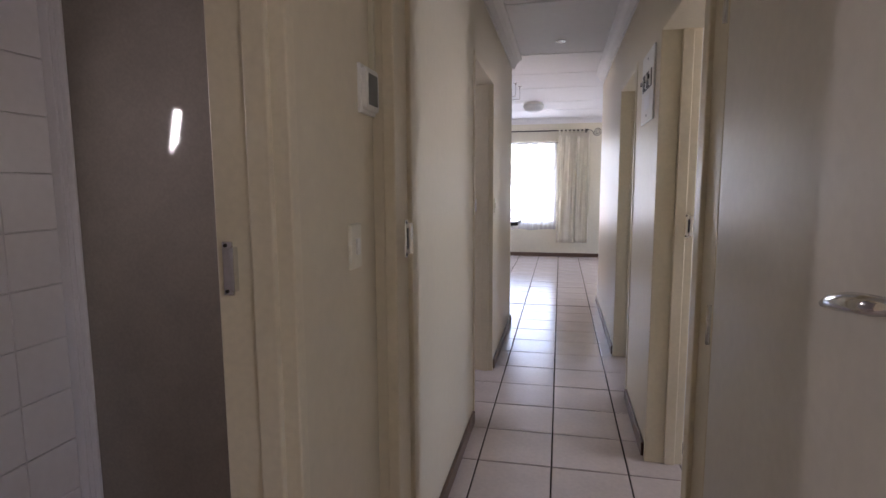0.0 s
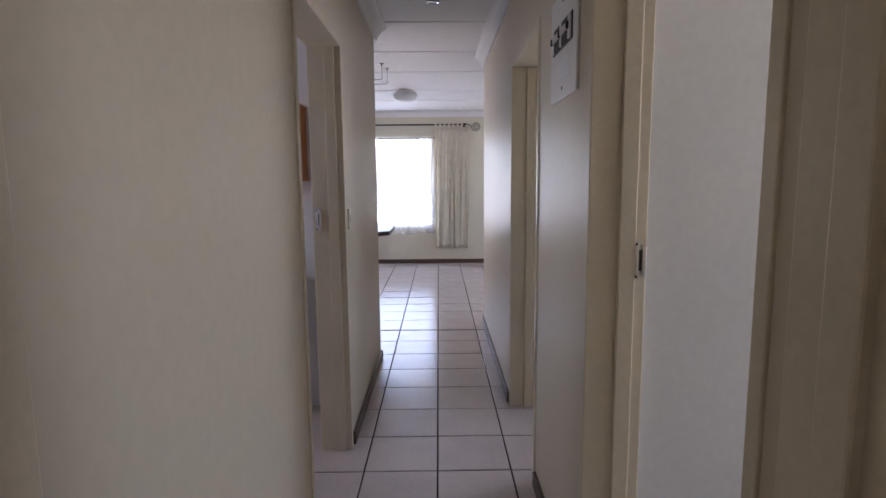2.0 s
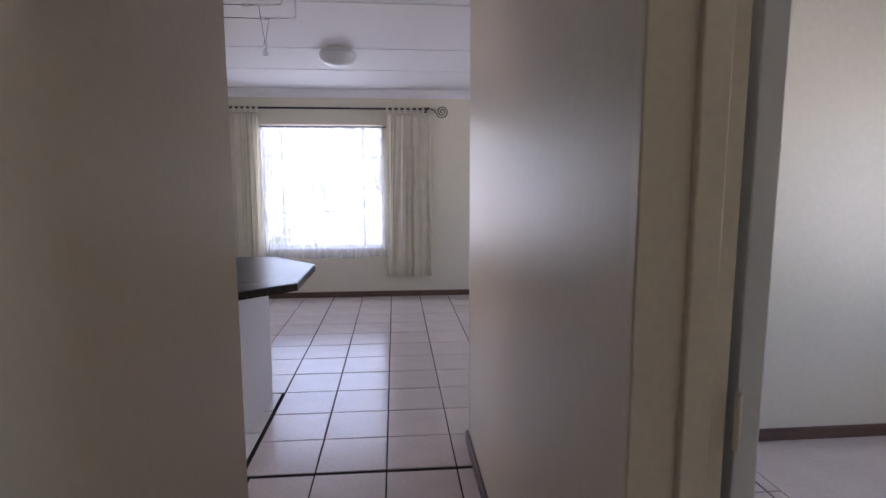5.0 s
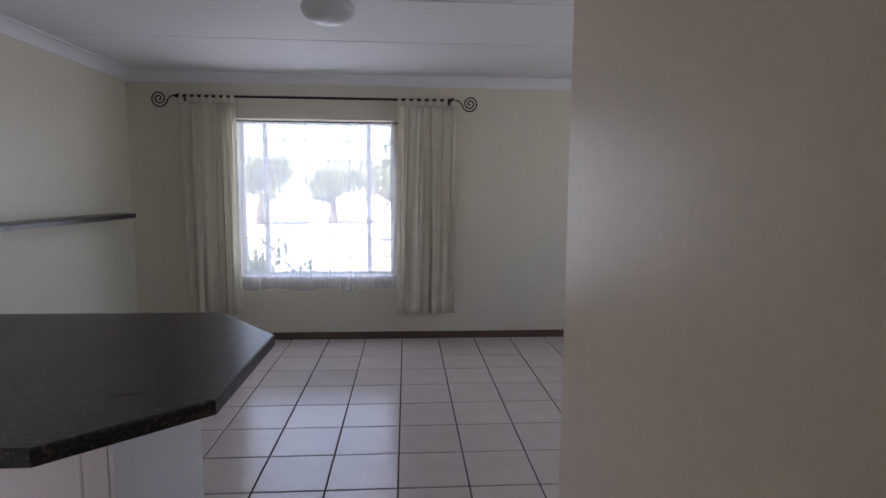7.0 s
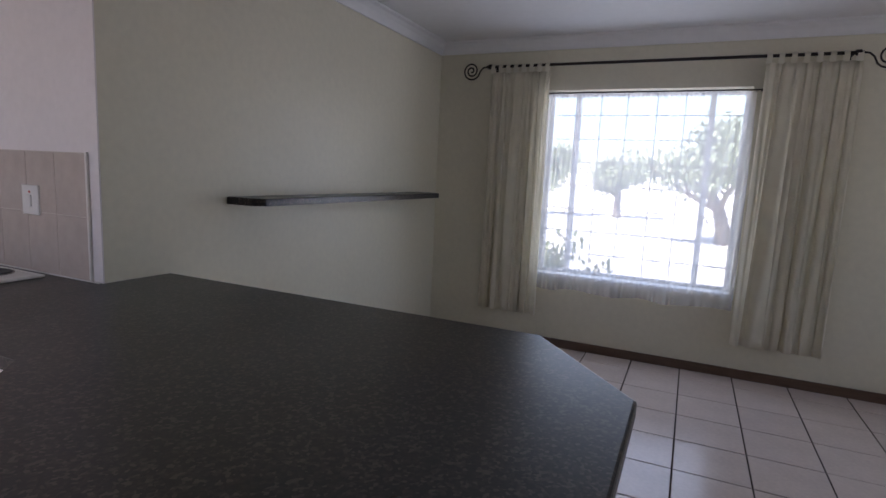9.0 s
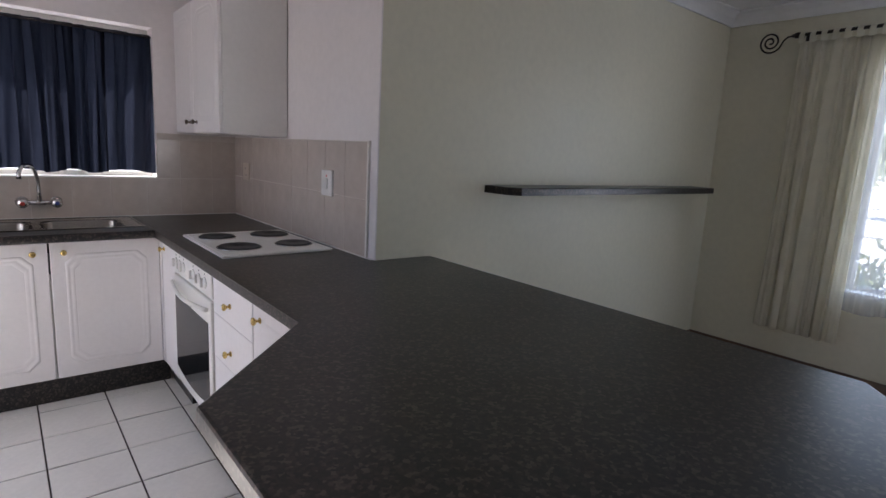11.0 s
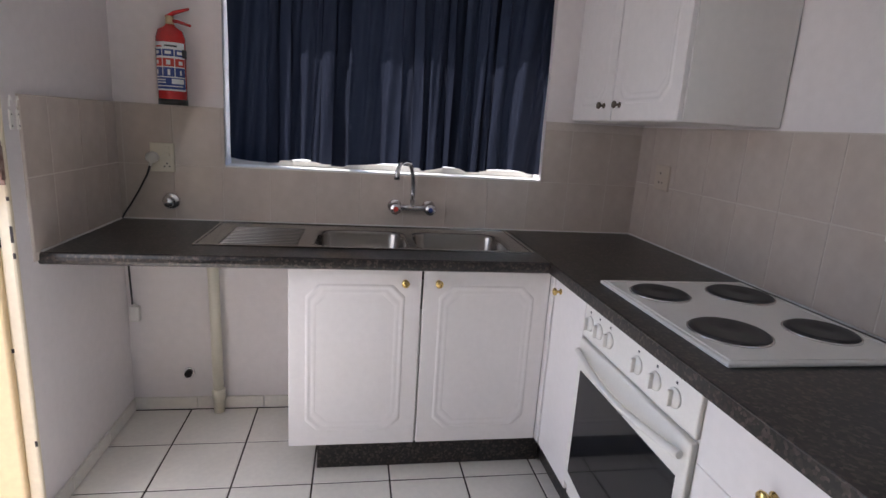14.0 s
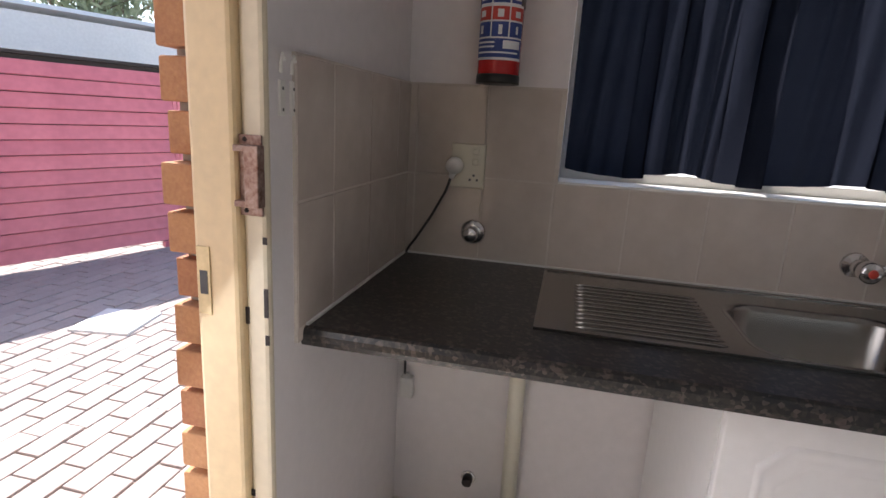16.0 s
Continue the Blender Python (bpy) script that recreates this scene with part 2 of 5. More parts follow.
M_navy = cloth("dark navy curtain", (0.0128, 0.0148, 0.0225), 0.66, weave=260)


def glassy(name, tint=(1, 1, 1), gloss=0.07):
    m = bpy.data.materials.new(name)
    m.use_nodes = True
    N, L = m.node_tree.nodes, m.node_tree.links
    N.remove(N["Principled BSDF"])
    t, g, s = N.new("ShaderNodeBsdfTransparent"), N.new("ShaderNodeBsdfGlossy"), N.new("ShaderNodeMixShader")
    t.inputs[0].default_value, g.inputs["Roughness"].default_value, s.inputs[0].default_value = (*tint, 1), 0.02, gloss
    L.new(t.outputs[0], s.inputs[1]), L.new(g.outputs[0], s.inputs[2]), L.new(s.outputs[0], N["Material Output"].inputs[0])
    return m


M_glass = glassy("window glass")
M_crystal = glassy("clear acrylic", (0.86, 0.88, 0.92), 0.3)
M_mirror = mat("mirror", (0.82, 0.83, 0.83), 0.02, metal=1, var=0.01, rough_var=0.01)


# ---- building helpers ----
def box(bm, x0, x1, y0, y1, z0, z1, bevel=0.0, m=None):
    vs = bmesh.ops.create_cube(bm, size=1, matrix=Matrix.Translation(((x0 + x1) / 2, (y0 + y1) / 2, (z0 + z1) / 2)) @ Matrix.Diagonal((abs(x1 - x0), abs(y1 - y0), abs(z1 - z0), 1)))["verts"]
    if bevel:
        es = list({e for v in vs for e in v.link_edges})
        vs = bmesh.ops.bevel(bm, geom=es, offset=bevel, segments=2, affect="EDGES", profile=0.5)["verts"]
    if m:
        bmesh.ops.transform(bm, matrix=m, verts=list(set(vs)))
    return bm


def boxes(*rows, bevel=0.0):
    bm = bmesh.new()
    for r in rows:
        box(bm, *r, bevel=bevel)
    return bm


def prism(bm, poly, z0, z1, m=Matrix(), bevel=0.0):
    """Extrudes a polygon (x, y) from z0 to z1, then places it by m."""
    lo = [bm.verts.new((x, y, z0)) for x, y in poly]
    hi = [bm.verts.new((x, y, z1)) for x, y in poly]
    n = len(poly)
    fs = [bm.faces.new(lo[::-1]), bm.faces.new(hi)] + [bm.faces.new((lo[i], lo[(i + 1) % n], hi[(i + 1) % n], hi[i])) for i in range(n)]
    vs = lo + hi
    if bevel:
        es = list({e for f in fs[1:2] for e in f.edges})
        vs = list(set(vs) | set(bmesh.ops.bevel(bm, geom=es, offset=bevel, segments=2, affect="EDGES", profile=0.5)["verts"]))
        vs = [v for v in vs if v.is_valid]
    bmesh.ops.transform(bm, matrix=m, verts=vs)
    return bm


def ring(bm, outer, inner, z0, z1, m=Matrix()):
    """A flat frame between two polygons with the same number of corners."""
    n = len(outer)
    rows = [[bm.verts.new((x, y, z)) for x, y in p] for p, z in ((outer, z0), (outer, z1), (inner, z1), (inner, z0))]
    for a in range(4):
        b = (a + 1) % 4
        for i in range(n):
            j = (i + 1) % n
            bm.faces.new((rows[a][i], rows[a][j], rows[b][j], rows[b][i]))
    bmesh.ops.transform(bm, matrix=m, verts=[v for r in rows for v in r])
    bmesh.ops.recalc_face_normals(bm, faces=bm.faces)
    return bm


def lathe(bm, profile, m=Matrix(), seg=20):
    """Turns a profile of (radius, height) about z."""
    rows = []
    for r, z in profile:
        rows.append([bm.verts.new((max(r, 1e-4) * math.cos(2 * math.pi * i / seg), max(r, 1e-4) * math.sin(2 * math.pi * i / seg), z)) for i in range(seg)])
    fs = []
    for a, b in zip(rows, rows[1:]):
        for i in range(seg):
            j = (i + 1) % seg
            fs.append(bm.faces.new((a[i], a[j], b[j], b[i])))
    fs += [bm.faces.new(rows[0][::-1]), bm.faces.new(rows[-1])]
    for f in fs[:-2]:
        f.smooth = True
    bmesh.ops.transform(bm, matrix=m, verts=[v for r in rows for v in r])
    return bm


def tube(bm, pts, r, seg=8, m=Matrix()):
    """Sweeps a circle along points; r may be one radius or one for each point."""
    pts = [Vector(p) for p in pts]
    rs = r if isinstance(r, (list, tuple)) else [r] * len(pts)
    rows, side = [], None
    for i, p in enumerate(pts):
        d = (pts[min(i + 1, len(pts) - 1)] - pts[max(i - 1, 0)]).normalized()
        side = (side or (Vector((0, 0, 1)) if abs(d.z) < 0.9 else Vector((1, 0, 0))))
        side = (side - d * side.dot(d)).normalized()
        up = d.cross(side)
        rows.append([bm.verts.new(p + (side * math.cos(2 * math.pi * k / seg) + up * math.sin(2 * math.pi * k / seg)) * rs[i]) for k in range(seg)])
    for a, b in zip(rows, rows[1:]):
        for k in range(seg):
            f = bm.faces.new((a[k], a[(k + 1) % seg], b[(k + 1) % seg], b[k]))
            f.smooth = True
    bm.faces.new(rows[0][::-1]), bm.faces.new(rows[-1])
    bmesh.ops.transform(bm, matrix=m, verts=[v for r_ in rows for v in r_])
    return bm


def arc(cx, cy, r, a0, a1, n):
    return [(cx + r * math.cos(radians(a0 + (a1 - a0) * i / n)), cy + r * math.sin(radians(a0 + (a1 - a0) * i / n))) for i in range(n + 1)]


def mesh(name, bm, material):
    me = bpy.data.meshes.new(name)
    bmesh.ops.recalc_face_normals(bm, faces=bm.faces)
    bm.to_mesh(me)
    bm.free()
    me.materials.append(material)
    return me


def part(name, bm, material, parent=None, label="", kind=""):
    """Links a bmesh, built in world places, as one mesh object under a thing or a part."""
    ob = new(name, mesh(name, bm, material))
    if parent:
        bpy.context.view_layer.update()
        ob.parent = parent
        ob.matrix_parent_inverse = parent.matrix_world.inverted()
    return tagged(ob, label, kind=kind)


def thing(name, label, category, at=(0, 0, 0), group="", kind=""):
    e = new(name)
    e.empty_display_size = 0.1
    e.location = at
    bpy.context.view_layer.update()
    return tagged(e, label, category, group, kind)


def structure(name, bm, material, label="", category="wall"):
    return tagged(part(name, bm, material), label, category, kind="structure")


def along(o, u, v):
    """Matrix whose x runs along u, y along v and z along u x v, from o."""
    u, v = Vector(u).normalized(), Vector(v).normalized()
    w = u.cross(v)
    m = Matrix.Identity(4)
    for i in range(3):
        m[i][0], m[i][1], m[i][2], m[i][3] = u[i], v[i], w[i], o[i]
    return m


# ---- structure ----
CEIL, T = 2.52, 0.16
HEAD = 2.03
structure("ground", boxes((-60, 60, -60, 70, -0.6, -0.16)), M_lawn, "pale sunlit concrete ground around the house", "ground")
structure("floor_slab", boxes((-2.55, 3.5, -2.6, 10.83, -0.15, -0.0035), (-4.6, -2.55, 5.0, 7.6, -0.15, -0.0035)), M_grout, "dark grouted screed under the tiles", "floor")


def wall_x(name, x0, x1, y0, y1, openings, material, label):
    """A wall between x0 and x1 that runs along y, with openings (from, to, sill, head)."""
    bm = bmesh.new()
    y = y0
    for a, b, s, h in sorted(openings):
        if a > y:
            box(bm, x0, x1, y, a, -0.02, CEIL + 0.02)
        if s > 0:
            box(bm, x0, x1, a, b, -0.02, s)
        box(bm, x0, x1, a, b, h, CEIL + 0.02)
        y = b
    if y1 > y:
        box(bm, x0, x1, y, y1, -0.02, CEIL + 0.02)
    return structure(name, bm, material, label)


def wall_y(name, y0, y1, x0, x1, openings, material, label):
    bm = bmesh.new()
    x = x0
    for a, b, s, h in sorted(openings):
        if a > x:
            box(bm, x, a, y0, y1, -0.02, CEIL + 0.02)
        if s > 0:
            box(bm, a, b, y0, y1, -0.02, s)
        box(bm, a, b, y0, y1, h, CEIL + 0.02)
        x = b
    if x1 > x:
        box(bm, x, x1, y0, y1, -0.02, CEIL + 0.02)
    return structure(name, bm, material, label)


CX0, CX1 = -0.50, 0.40
wall_x("wall_corridor_west", CX0 - 0.15, CX0, 2.06, 5.62, [(3.31, 4.20, 0, HEAD + 0.04)], M_enamel, "cream enamel painted corridor wall with a roller texture")
wall_x("wall_corridor_east", CX1, CX1 + T, 2.06, 6.68, [(2.17, 3.06, 0, HEAD + 0.04), (3.83, 4.72, 0, HEAD + 0.04)], M_enamel, "cream enamel painted corridor wall with a roller texture")
wall_y("wall_bedroom_north", 1.83, 2.06, -0.72, 3.5, [(-0.52, 0.385, 0, HEAD + 0.04)], M_enamel, "cream painted bedroom wall around the doorway")
wall_x("wall_bedroom_west", -0.71, -0.55, -2.2, 1.829, [(0.485, 1.37, 0, HEAD + 0.04)], M_enamel, "cream painted wall beside the shower room door")
wall_y("wall_bedroom_south", -2.36, -2.2, -0.71, 2.66, [], M_wall, "cream painted bedroom wall")
# opening added out of view, for the bedroom fill lamp
wall_x("wall_bedroom_east", 2.6, 2.76, -2.36, 2.06, [(-1.7, -0.9, 1.0, 2.0)], M_wall, "cream painted bedroom wall with an unseen opening added for light")
wall_x("wall_ensuite_west", -2.0, -1.84, 0.0, 2.85, [(1.30, 1.48, 1.46, 1.76)], M_btile, "white tiled shower room wall")
wall_y("wall_ensuite_south", -0.1, 0.06, -2.0, -0.71, [], M_white, "white shower room wall")
wall_y("wall_ensuite_north", 2.76, 2.85, -2.5, -0.65, [], M_white, "white wall behind the shower")
wall_x("wall_bathroom_west", -2.56, -2.40, 2.85, 4.97, [(3.3, 4.1, 1.4, 2.05)], M_white, "white bathroom wall with an unseen window opening added for light")
wall_y("wall_bathroom_north", 4.74, 4.965, -2.56, -0.65, [], M_white, "white bathroom wall")
wall_y("wall_second_bedroom_north", 3.66, 3.8, 0.56, 3.5, [], M_wall, "cream wall between the bedrooms")
wall_x("wall_second_bedroom_east", 3.34, 3.5, 2.06, 6.68, [(2.2, 3.0, 0.8, 2.0), (4.4, 6.0, 0.8, 2.0)], M_wall, "cream bedroom wall with a window")
wall_y("wall_third_bedroom_north", 6.56, 6.68, CX1 + T, 3.5, [], M_wall, "cream wall between bedroom and lounge")
wall_x("wall_lounge_east", 3.0, 3.16, 6.68, 10.83, [(8.2, 9.3, 0.9, 2.1)], M_wall, "cream lounge wall with a side window")
wall_y("wall_lounge_north", 10.58, 10.83, -2.72, 3.16, [(-1.60, -0.13, 0.61, 2.11)], M_wall, "cream lounge wall around the window")
wall_x("wall_lounge_west", -2.74, -2.56, 7.516, 10.58, [], M_wall, "cream lounge wall carrying the shelf")
wall_y("wall_kitchen_north", 7.51, 7.66, -4.61, -2.74, [], M_white, "white kitchen wall behind the cooker")
structure("wall_kitchen_pier", boxes((-2.74, -2.561, 7.51, 7.516, -0.02, CEIL + 0.02)), M_white, "white end of the kitchen wall at the counter")
wall_x("wall_kitchen_west", -4.61, -4.36, 4.97, 7.51, [(5.60, 7.02, 1.14, 2.04)], M_white, "white kitchen wall around the sink window")
wall_y("wall_kitchen_south", 5.065, 5.17, -4.36, -0.65, [(-3.63, -2.74, 0, HEAD + 0.04)], M_white, "white kitchen wall beside the back door")

ceiling = bmesh.new()
box(ceiling, -2.5, 3.5, -2.36, 10.83, CEIL, CEIL + 0.05)
box(ceiling, -4.6, -2.5, 4.98, 7.66, CEIL, CEIL + 0.05)
for y in (3.2, 4.1, 5.55, 6.45, 7.35, 8.52, 9.4):
    box(ceiling, -2.55 if y > 5.6 else -0.5, 3.0 if y > 6.68 else 0.4, y - 0.02, y + 0.02, CEIL - 0.004, CEIL + 0.01)
structure("ceiling", ceiling, M_ceil, "white ceiling boards with cover strips", "ceiling")
# roof is unseen; the eave is added to keep sun off the kitchen floor
structure("house_roof", boxes((-2.6, 3.5, -2.4, 10.83, 2.62, 2.80), (-4.61, -2.6, 4.45, 7.7, 2.62, 2.80)), M_roof, "pale sheet roof, out of view, with an eave added to shade the back door", "roof")

COVE = [(0, 0), (0.085, 0), (0.085, -0.012), (0.06, -0.022), (0.035, -0.045), (0.02, -0.075), (0.014, -0.095), (0, -0.095)]


def cornice(a, b, inward):
    """Cove cornice along a to b at the ceiling, with its profile pointing inward."""
    a, b, w = Vector((*a, CEIL - 0.001)), Vector((*b, CEIL - 0.001)), Vector((*inward, 0))
    d = (b - a)
    bm = bmesh.new()
    u = d.normalized()
    ends = []
    for p in (a, b):
        ends.append([bm.verts.new(p + w * x + Vector((0, 0, z))) for x, z in COVE])
    n = len(COVE)
    for i in range(n):
        bm.faces.new((ends[0][i], ends[0][(i + 1) % n], ends[1][(i + 1) % n], ends[1][i]))
    bm.faces.new(ends[0]), bm.faces.new(ends[1][::-1])
    return structure("cornice", bm, M_ceil, "white cove cornice under the ceiling", "cornice")


cornice((-2.56, 7.3), (-2.56, 10.58), (1, 0))
cornice((-2.56, 10.58), (3.0, 10.58), (0, -1))
cornice((CX0, 2.06), (CX0, 5.7), (1, 0))
cornice((CX1, 2.06), (CX1, 6.68), (-1, 0))
cornice((CX1, 6.68), (3.0, 6.68), (0, 1))
cornice((3.0, 6.68), (3.0, 10.58), (-1, 0))


def skirting(x0, x1, y0, y1, h=0.07, material=None, label="dark stained wood skirting"):
    bm = boxes((x0, x1, y0, y1, 0.0, h), bevel=0.004)
    return structure("baseboard", bm, material or M_skirt, label, "skirting")


skirting(CX0, CX0 + 0.016, 2.07, 3.29)
skirting(CX0, CX0 + 0.016, 4.22, 5.635)
skirting(CX0 - 0.15, CX0, 5.62, 5.636)
skirting(CX1 - 0.016, CX1, 3.08, 3.81)
skirting(CX1 - 0.016, CX1, 4.74, 6.695)
skirting(CX1, 3.0, 6.68, 6.696)
skirting(-2.56, 3.0, 10.564, 10.58)
skirting(-2.56, -2.544, 7.85, 10.56)
skirting(0.57, 3.3, 6.544, 6.56)
skirting(-0.55, -0.534, 1.47, 1.82)


# ---- door frames ----
def steel_frame(name, axis, w0, w1, a, b, material, label, stop=0.5, face=0.035):
    """Pressed steel frame lining an opening: axis "x" for a wall that runs along y. w0, w1: the wall's faces; a, b: clear opening."""
    f = thing(name, label, "door frame", kind="structure")
    p = 0.006
    mid = w0 + (w1 - w0) * stop

    def bx(u0, u1, v0, v1, z0, z1, bm):
        if axis == "x":
            box(bm, u0, u1, v0, v1, z0, z1, bevel=0.004)
        else:
            box(bm, v0, v1, u0, u1, z0, z1, bevel=0.004)
    for c, s in ((a, -1), (b, 1)):
        bm = bmesh.new()
        lo, hi = sorted((c, c + s * face))
        bx(w0 - p, w1 + p, lo, hi, 0, HEAD + face, bm)
        lo, hi = sorted((c - s * 0.014, c + s * 0.01))
        bx(mid, w1 - 0.035 if stop < 0.5 else mid + 0.05, lo, hi, 0, HEAD, bm)
        part("jamb", bm, material, f)
    bm = bmesh.new()
    bx(w0 - p, w1 + p, a, b, HEAD, HEAD + face, bm)
    part("frame_head", bm, material, f)
    return f


steel_frame("door_frame_1", "y", 1.83, 2.06, -0.485, 0.35, M_steel, "cream steel door frame between bedroom and corridor")
steel_frame("door_frame_2", "x", CX0 - 0.15, CX0, 3.345, 4.165, M_steel, "cream steel bathroom door frame")
steel_frame("door_frame_3", "x", CX1, CX1 + T, 2.205, 3.025, M_steel, "cream steel bedroom door frame")
steel_frame("door_frame_4", "x", CX1, CX1 + T, 3.865, 4.685, M_steel, "cream steel bedroom door frame")
steel_frame("door_frame_5", "x", -0.71, -0.55, 0.52, 1.335, M_steel, "cream steel shower room door frame")


def striker(at, m, name="strike_plate"):
    """Chrome lip striker on a frame; m turns it: local x along the wall's depth, z up."""
    t = thing(name, "bright chrome striker plate screwed to a door frame", "striker", at, "door strikers")
    bm = boxes((-0.012, 0.012, -0.004, 0.0, -0.055, 0.055), (0.010, 0.022, -0.016, 0.0, -0.045, 0.045), bevel=0.002)
    bmesh.ops.transform(bm, matrix=Matrix.Translation(at) @ m, verts=bm.verts)
    part("plate", bm, M_chrome, t)
    sl = boxes((0.004, 0.0105, -0.0052, -0.0035, -0.03, 0.03))
    bmesh.ops.transform(sl, matrix=Matrix.Translation(at) @ m, verts=sl.verts)
    part("latch_slot", sl, M_dark, t)
    for z in (-0.047, 0.047):
        part("screw", lathe(bmesh.new(), [(0.004, 0), (0.004, 0.002), (0.001, 0.003)], Matrix.Translation(at) @ m @ pose(-0.004, -0.004, z, 90), 8), M_iron, t)
    return t


striker((-0.470, 1.868, 1.20), pose(0, 0, 0, 0, 0, 90))
striker((-0.685, 1.329, 1.19), pose(0, 0, 0))
striker((CX0 - 0.13, 4.158, 1.205), pose(0, 0, 0))
striker((0.535, 3.018, 1.16), pose(0, 0, 0))


# ---- floor tiles ----
def tiled(name, label, material, x0, x1, y0, y1, ox, oy, p, gap, floor_z=0.0):
    """Square tiles on a grid, cut at the edges of their field."""
    t = thing(name, label, "floor", kind="structure")
    whole = None
    i0, i1 = math.floor((x0 - ox) / p), math.ceil((x1 - ox) / p)
    k0, k1 = math.floor((y0 - oy) / p), math.ceil((y1 - oy) / p)
    for i in range(i0, i1):
        for k in range(k0, k1):
            a, b = max(x0, ox + i * p) + gap / 2, min(x1, ox + (i + 1) * p) - gap / 2
            c, d = max(y0, oy + k * p) + gap / 2, min(y1, oy + (k + 1) * p) - gap / 2
            if b - a < 0.015 or d - c < 0.015:
                continue
            full = b - a > p - gap - 1e-4 and d - c > p - gap - 1e-4
            if full and whole:
                me = whole
            else:
                w, h, e = (b - a) / 2, (d - c) / 2, 0.0025
                bm = bmesh.new()
                lo = [bm.verts.new((x, y, -0.011)) for x, y in ((-w, -h), (w, -h), (w, h), (-w, h))]
                md = [bm.verts.new((x, y, -0.002)) for x, y in ((-w, -h), (w, -h), (w, h), (-w, h))]
                hi = [bm.verts.new((x, y, 0)) for x, y in ((e - w, e - h), (w - e, e - h), (w - e, h - e), (e - w, h - e))]
                bm.faces.new(hi)
                for r, s in ((lo, md), (md, hi)):
                    for j in range(4):
                        bm.faces.new((r[j], r[(j + 1) % 4], s[(j + 1) % 4], s[j]))
                me = mesh("tile", bm, material)
                if full:
                    whole = me
            ob = new("tile", me)
            ob.location = ((a + b) / 2, (c + d) / 2, floor_z + random.uniform(-0.0006, 0.0006))
            ob.rotation_euler = (random.uniform(-0.0022, 0.0022), random.uniform(-0.0022, 0.0022), 0)
            ob.parent = t
    return t


HP, HX, HY = 0.356, -0.05, 2.88
tiled("floor_corridor", "glazed beige corridor floor tiles with dark grout", M_tile, -0.72, 0.56, 1.0, 6.42, HX, HY, HP, 0.0075)
tiled("floor_bedroom", "glazed beige bedroom floor tiles with dark grout", M_tile, 0.56, 1.8, 3.8, 6.55, HX, HY, HP, 0.0075)
tiled("floor_lounge", "glazed beige lounge floor tiles with dark grout", M_tile, -0.76, 3.0, 6.42, 10.57, HX, HY, HP, 0.0075)
tiled("floor_lounge_edge", "glazed beige lounge floor tiles along the shelf wall", M_tile, -2.55, -0.76, 7.5, 10.57, HX, HY, HP, 0.0075)
tiled("floor_kitchen", "glazed white kitchen floor tiles with dark grout", M_ktile, -4.35, -0.76, 5.06, 7.5, -3.763, 6.317, 0.2985, 0.0065)
structure("floor_rooms", boxes((0.56, 3.34, 0.5, 3.66, -0.012, 0.0), (1.8, 3.34, 3.8, 6.55, -0.012, 0.0), (-0.55, 2.6, -2.2, 1.0, -0.012, 0.0), (-2.4, -0.65, 2.85, 4.74, -0.012, 0.0), (-1.84, -0.72, 0.06, 2.76, -0.012, 0.0)), M_tile, "plain beige floor of the side rooms", "floor")


# ---- wall tiles ----
def wall_tiles(name, label, material, m, u1, rows, pitch, start=0.0, skip=None, depth=0.006):
    """Tiles on a wall: m has x along the wall, y up, z out of the wall; rows of (from, to) heights."""
    t = thing(name, label, "wall tiles", kind="structure")
    cache = {}
    for r0, r1 in rows:
        u = start
        while u < u1 - 0.01:
            a, b = max(u, 0.0), min(u + pitch, u1)
            u += pitch
            pieces = [(a, b, r0, r1)]
            if skip and r1 > skip[2] + 0.01:
                pieces = [q for q in ((a, min(b, skip[0]), r0, r1), (max(a, skip[1]), b, r0, r1)) if q[1] - q[0] > 0.012]
            for a_, b_, c, d in pieces:
                w, h = round(b_ - a_ - 0.0022, 4), round(d - c - 0.0022, 4)
                if w < 0.008:
                    continue
                key = (w, h)
                if key not in cache:
                    bm = bmesh.new()
                    e = 0.002
                    lo = [bm.verts.new((x, y, 0)) for x, y in ((0, 0), (w, 0), (w, h), (0, h))]
                    hi = [bm.verts.new((x, y, depth)) for x, y in ((e, e), (w - e, e), (w - e, h - e), (e, h - e))]
                    bm.faces.new(hi)
                    for j in range(4):
                        bm.faces.new((lo[j], lo[(j + 1) % 4], hi[(j + 1) % 4], hi[j]))
                    cache[key] = mesh("tile", bm, material)
                ob = new("tile", cache[key])
                ob.matrix_world = m @ Matrix.Translation((a_ + 0.0011, c + 0.0011, 0.002 + random.uniform(0, 0.0004)))
                ob.parent = t
    return t


CT = 0.905   # worktop height
SX, NY, SY = -4.36, 7.51, 5.17
R1, R2 = (CT, 1.14), (1.14, 1.385)
structure("splashback_bed", boxes((SX, SX + 0.0066, SY, 5.60, 0.88, 1.387), (SX, SX + 0.0066, 5.60, 7.02, 0.88, 1.14), (SX, SX + 0.0066, 7.02, NY, 0.88, 1.42),
                                 (SX, -2.628, NY - 0.0066, NY, 0.88, 1.422), (SX, -3.70, SY, SY + 0.0066, 0.88, 1.387)), M_wgrout, "light grout bed of the splashback", "grout")
wall_tiles("splashback_west", "glossy mottled beige splashback tiles behind the sink", M_wtile, along((SX, SY, 0), (0, 1, 0), (0, 0, 1)), NY - SY, [R1, R2], 0.1955, 0.03 - 0.1955, (5.60 - SY, 7.02 - SY, 1.14))
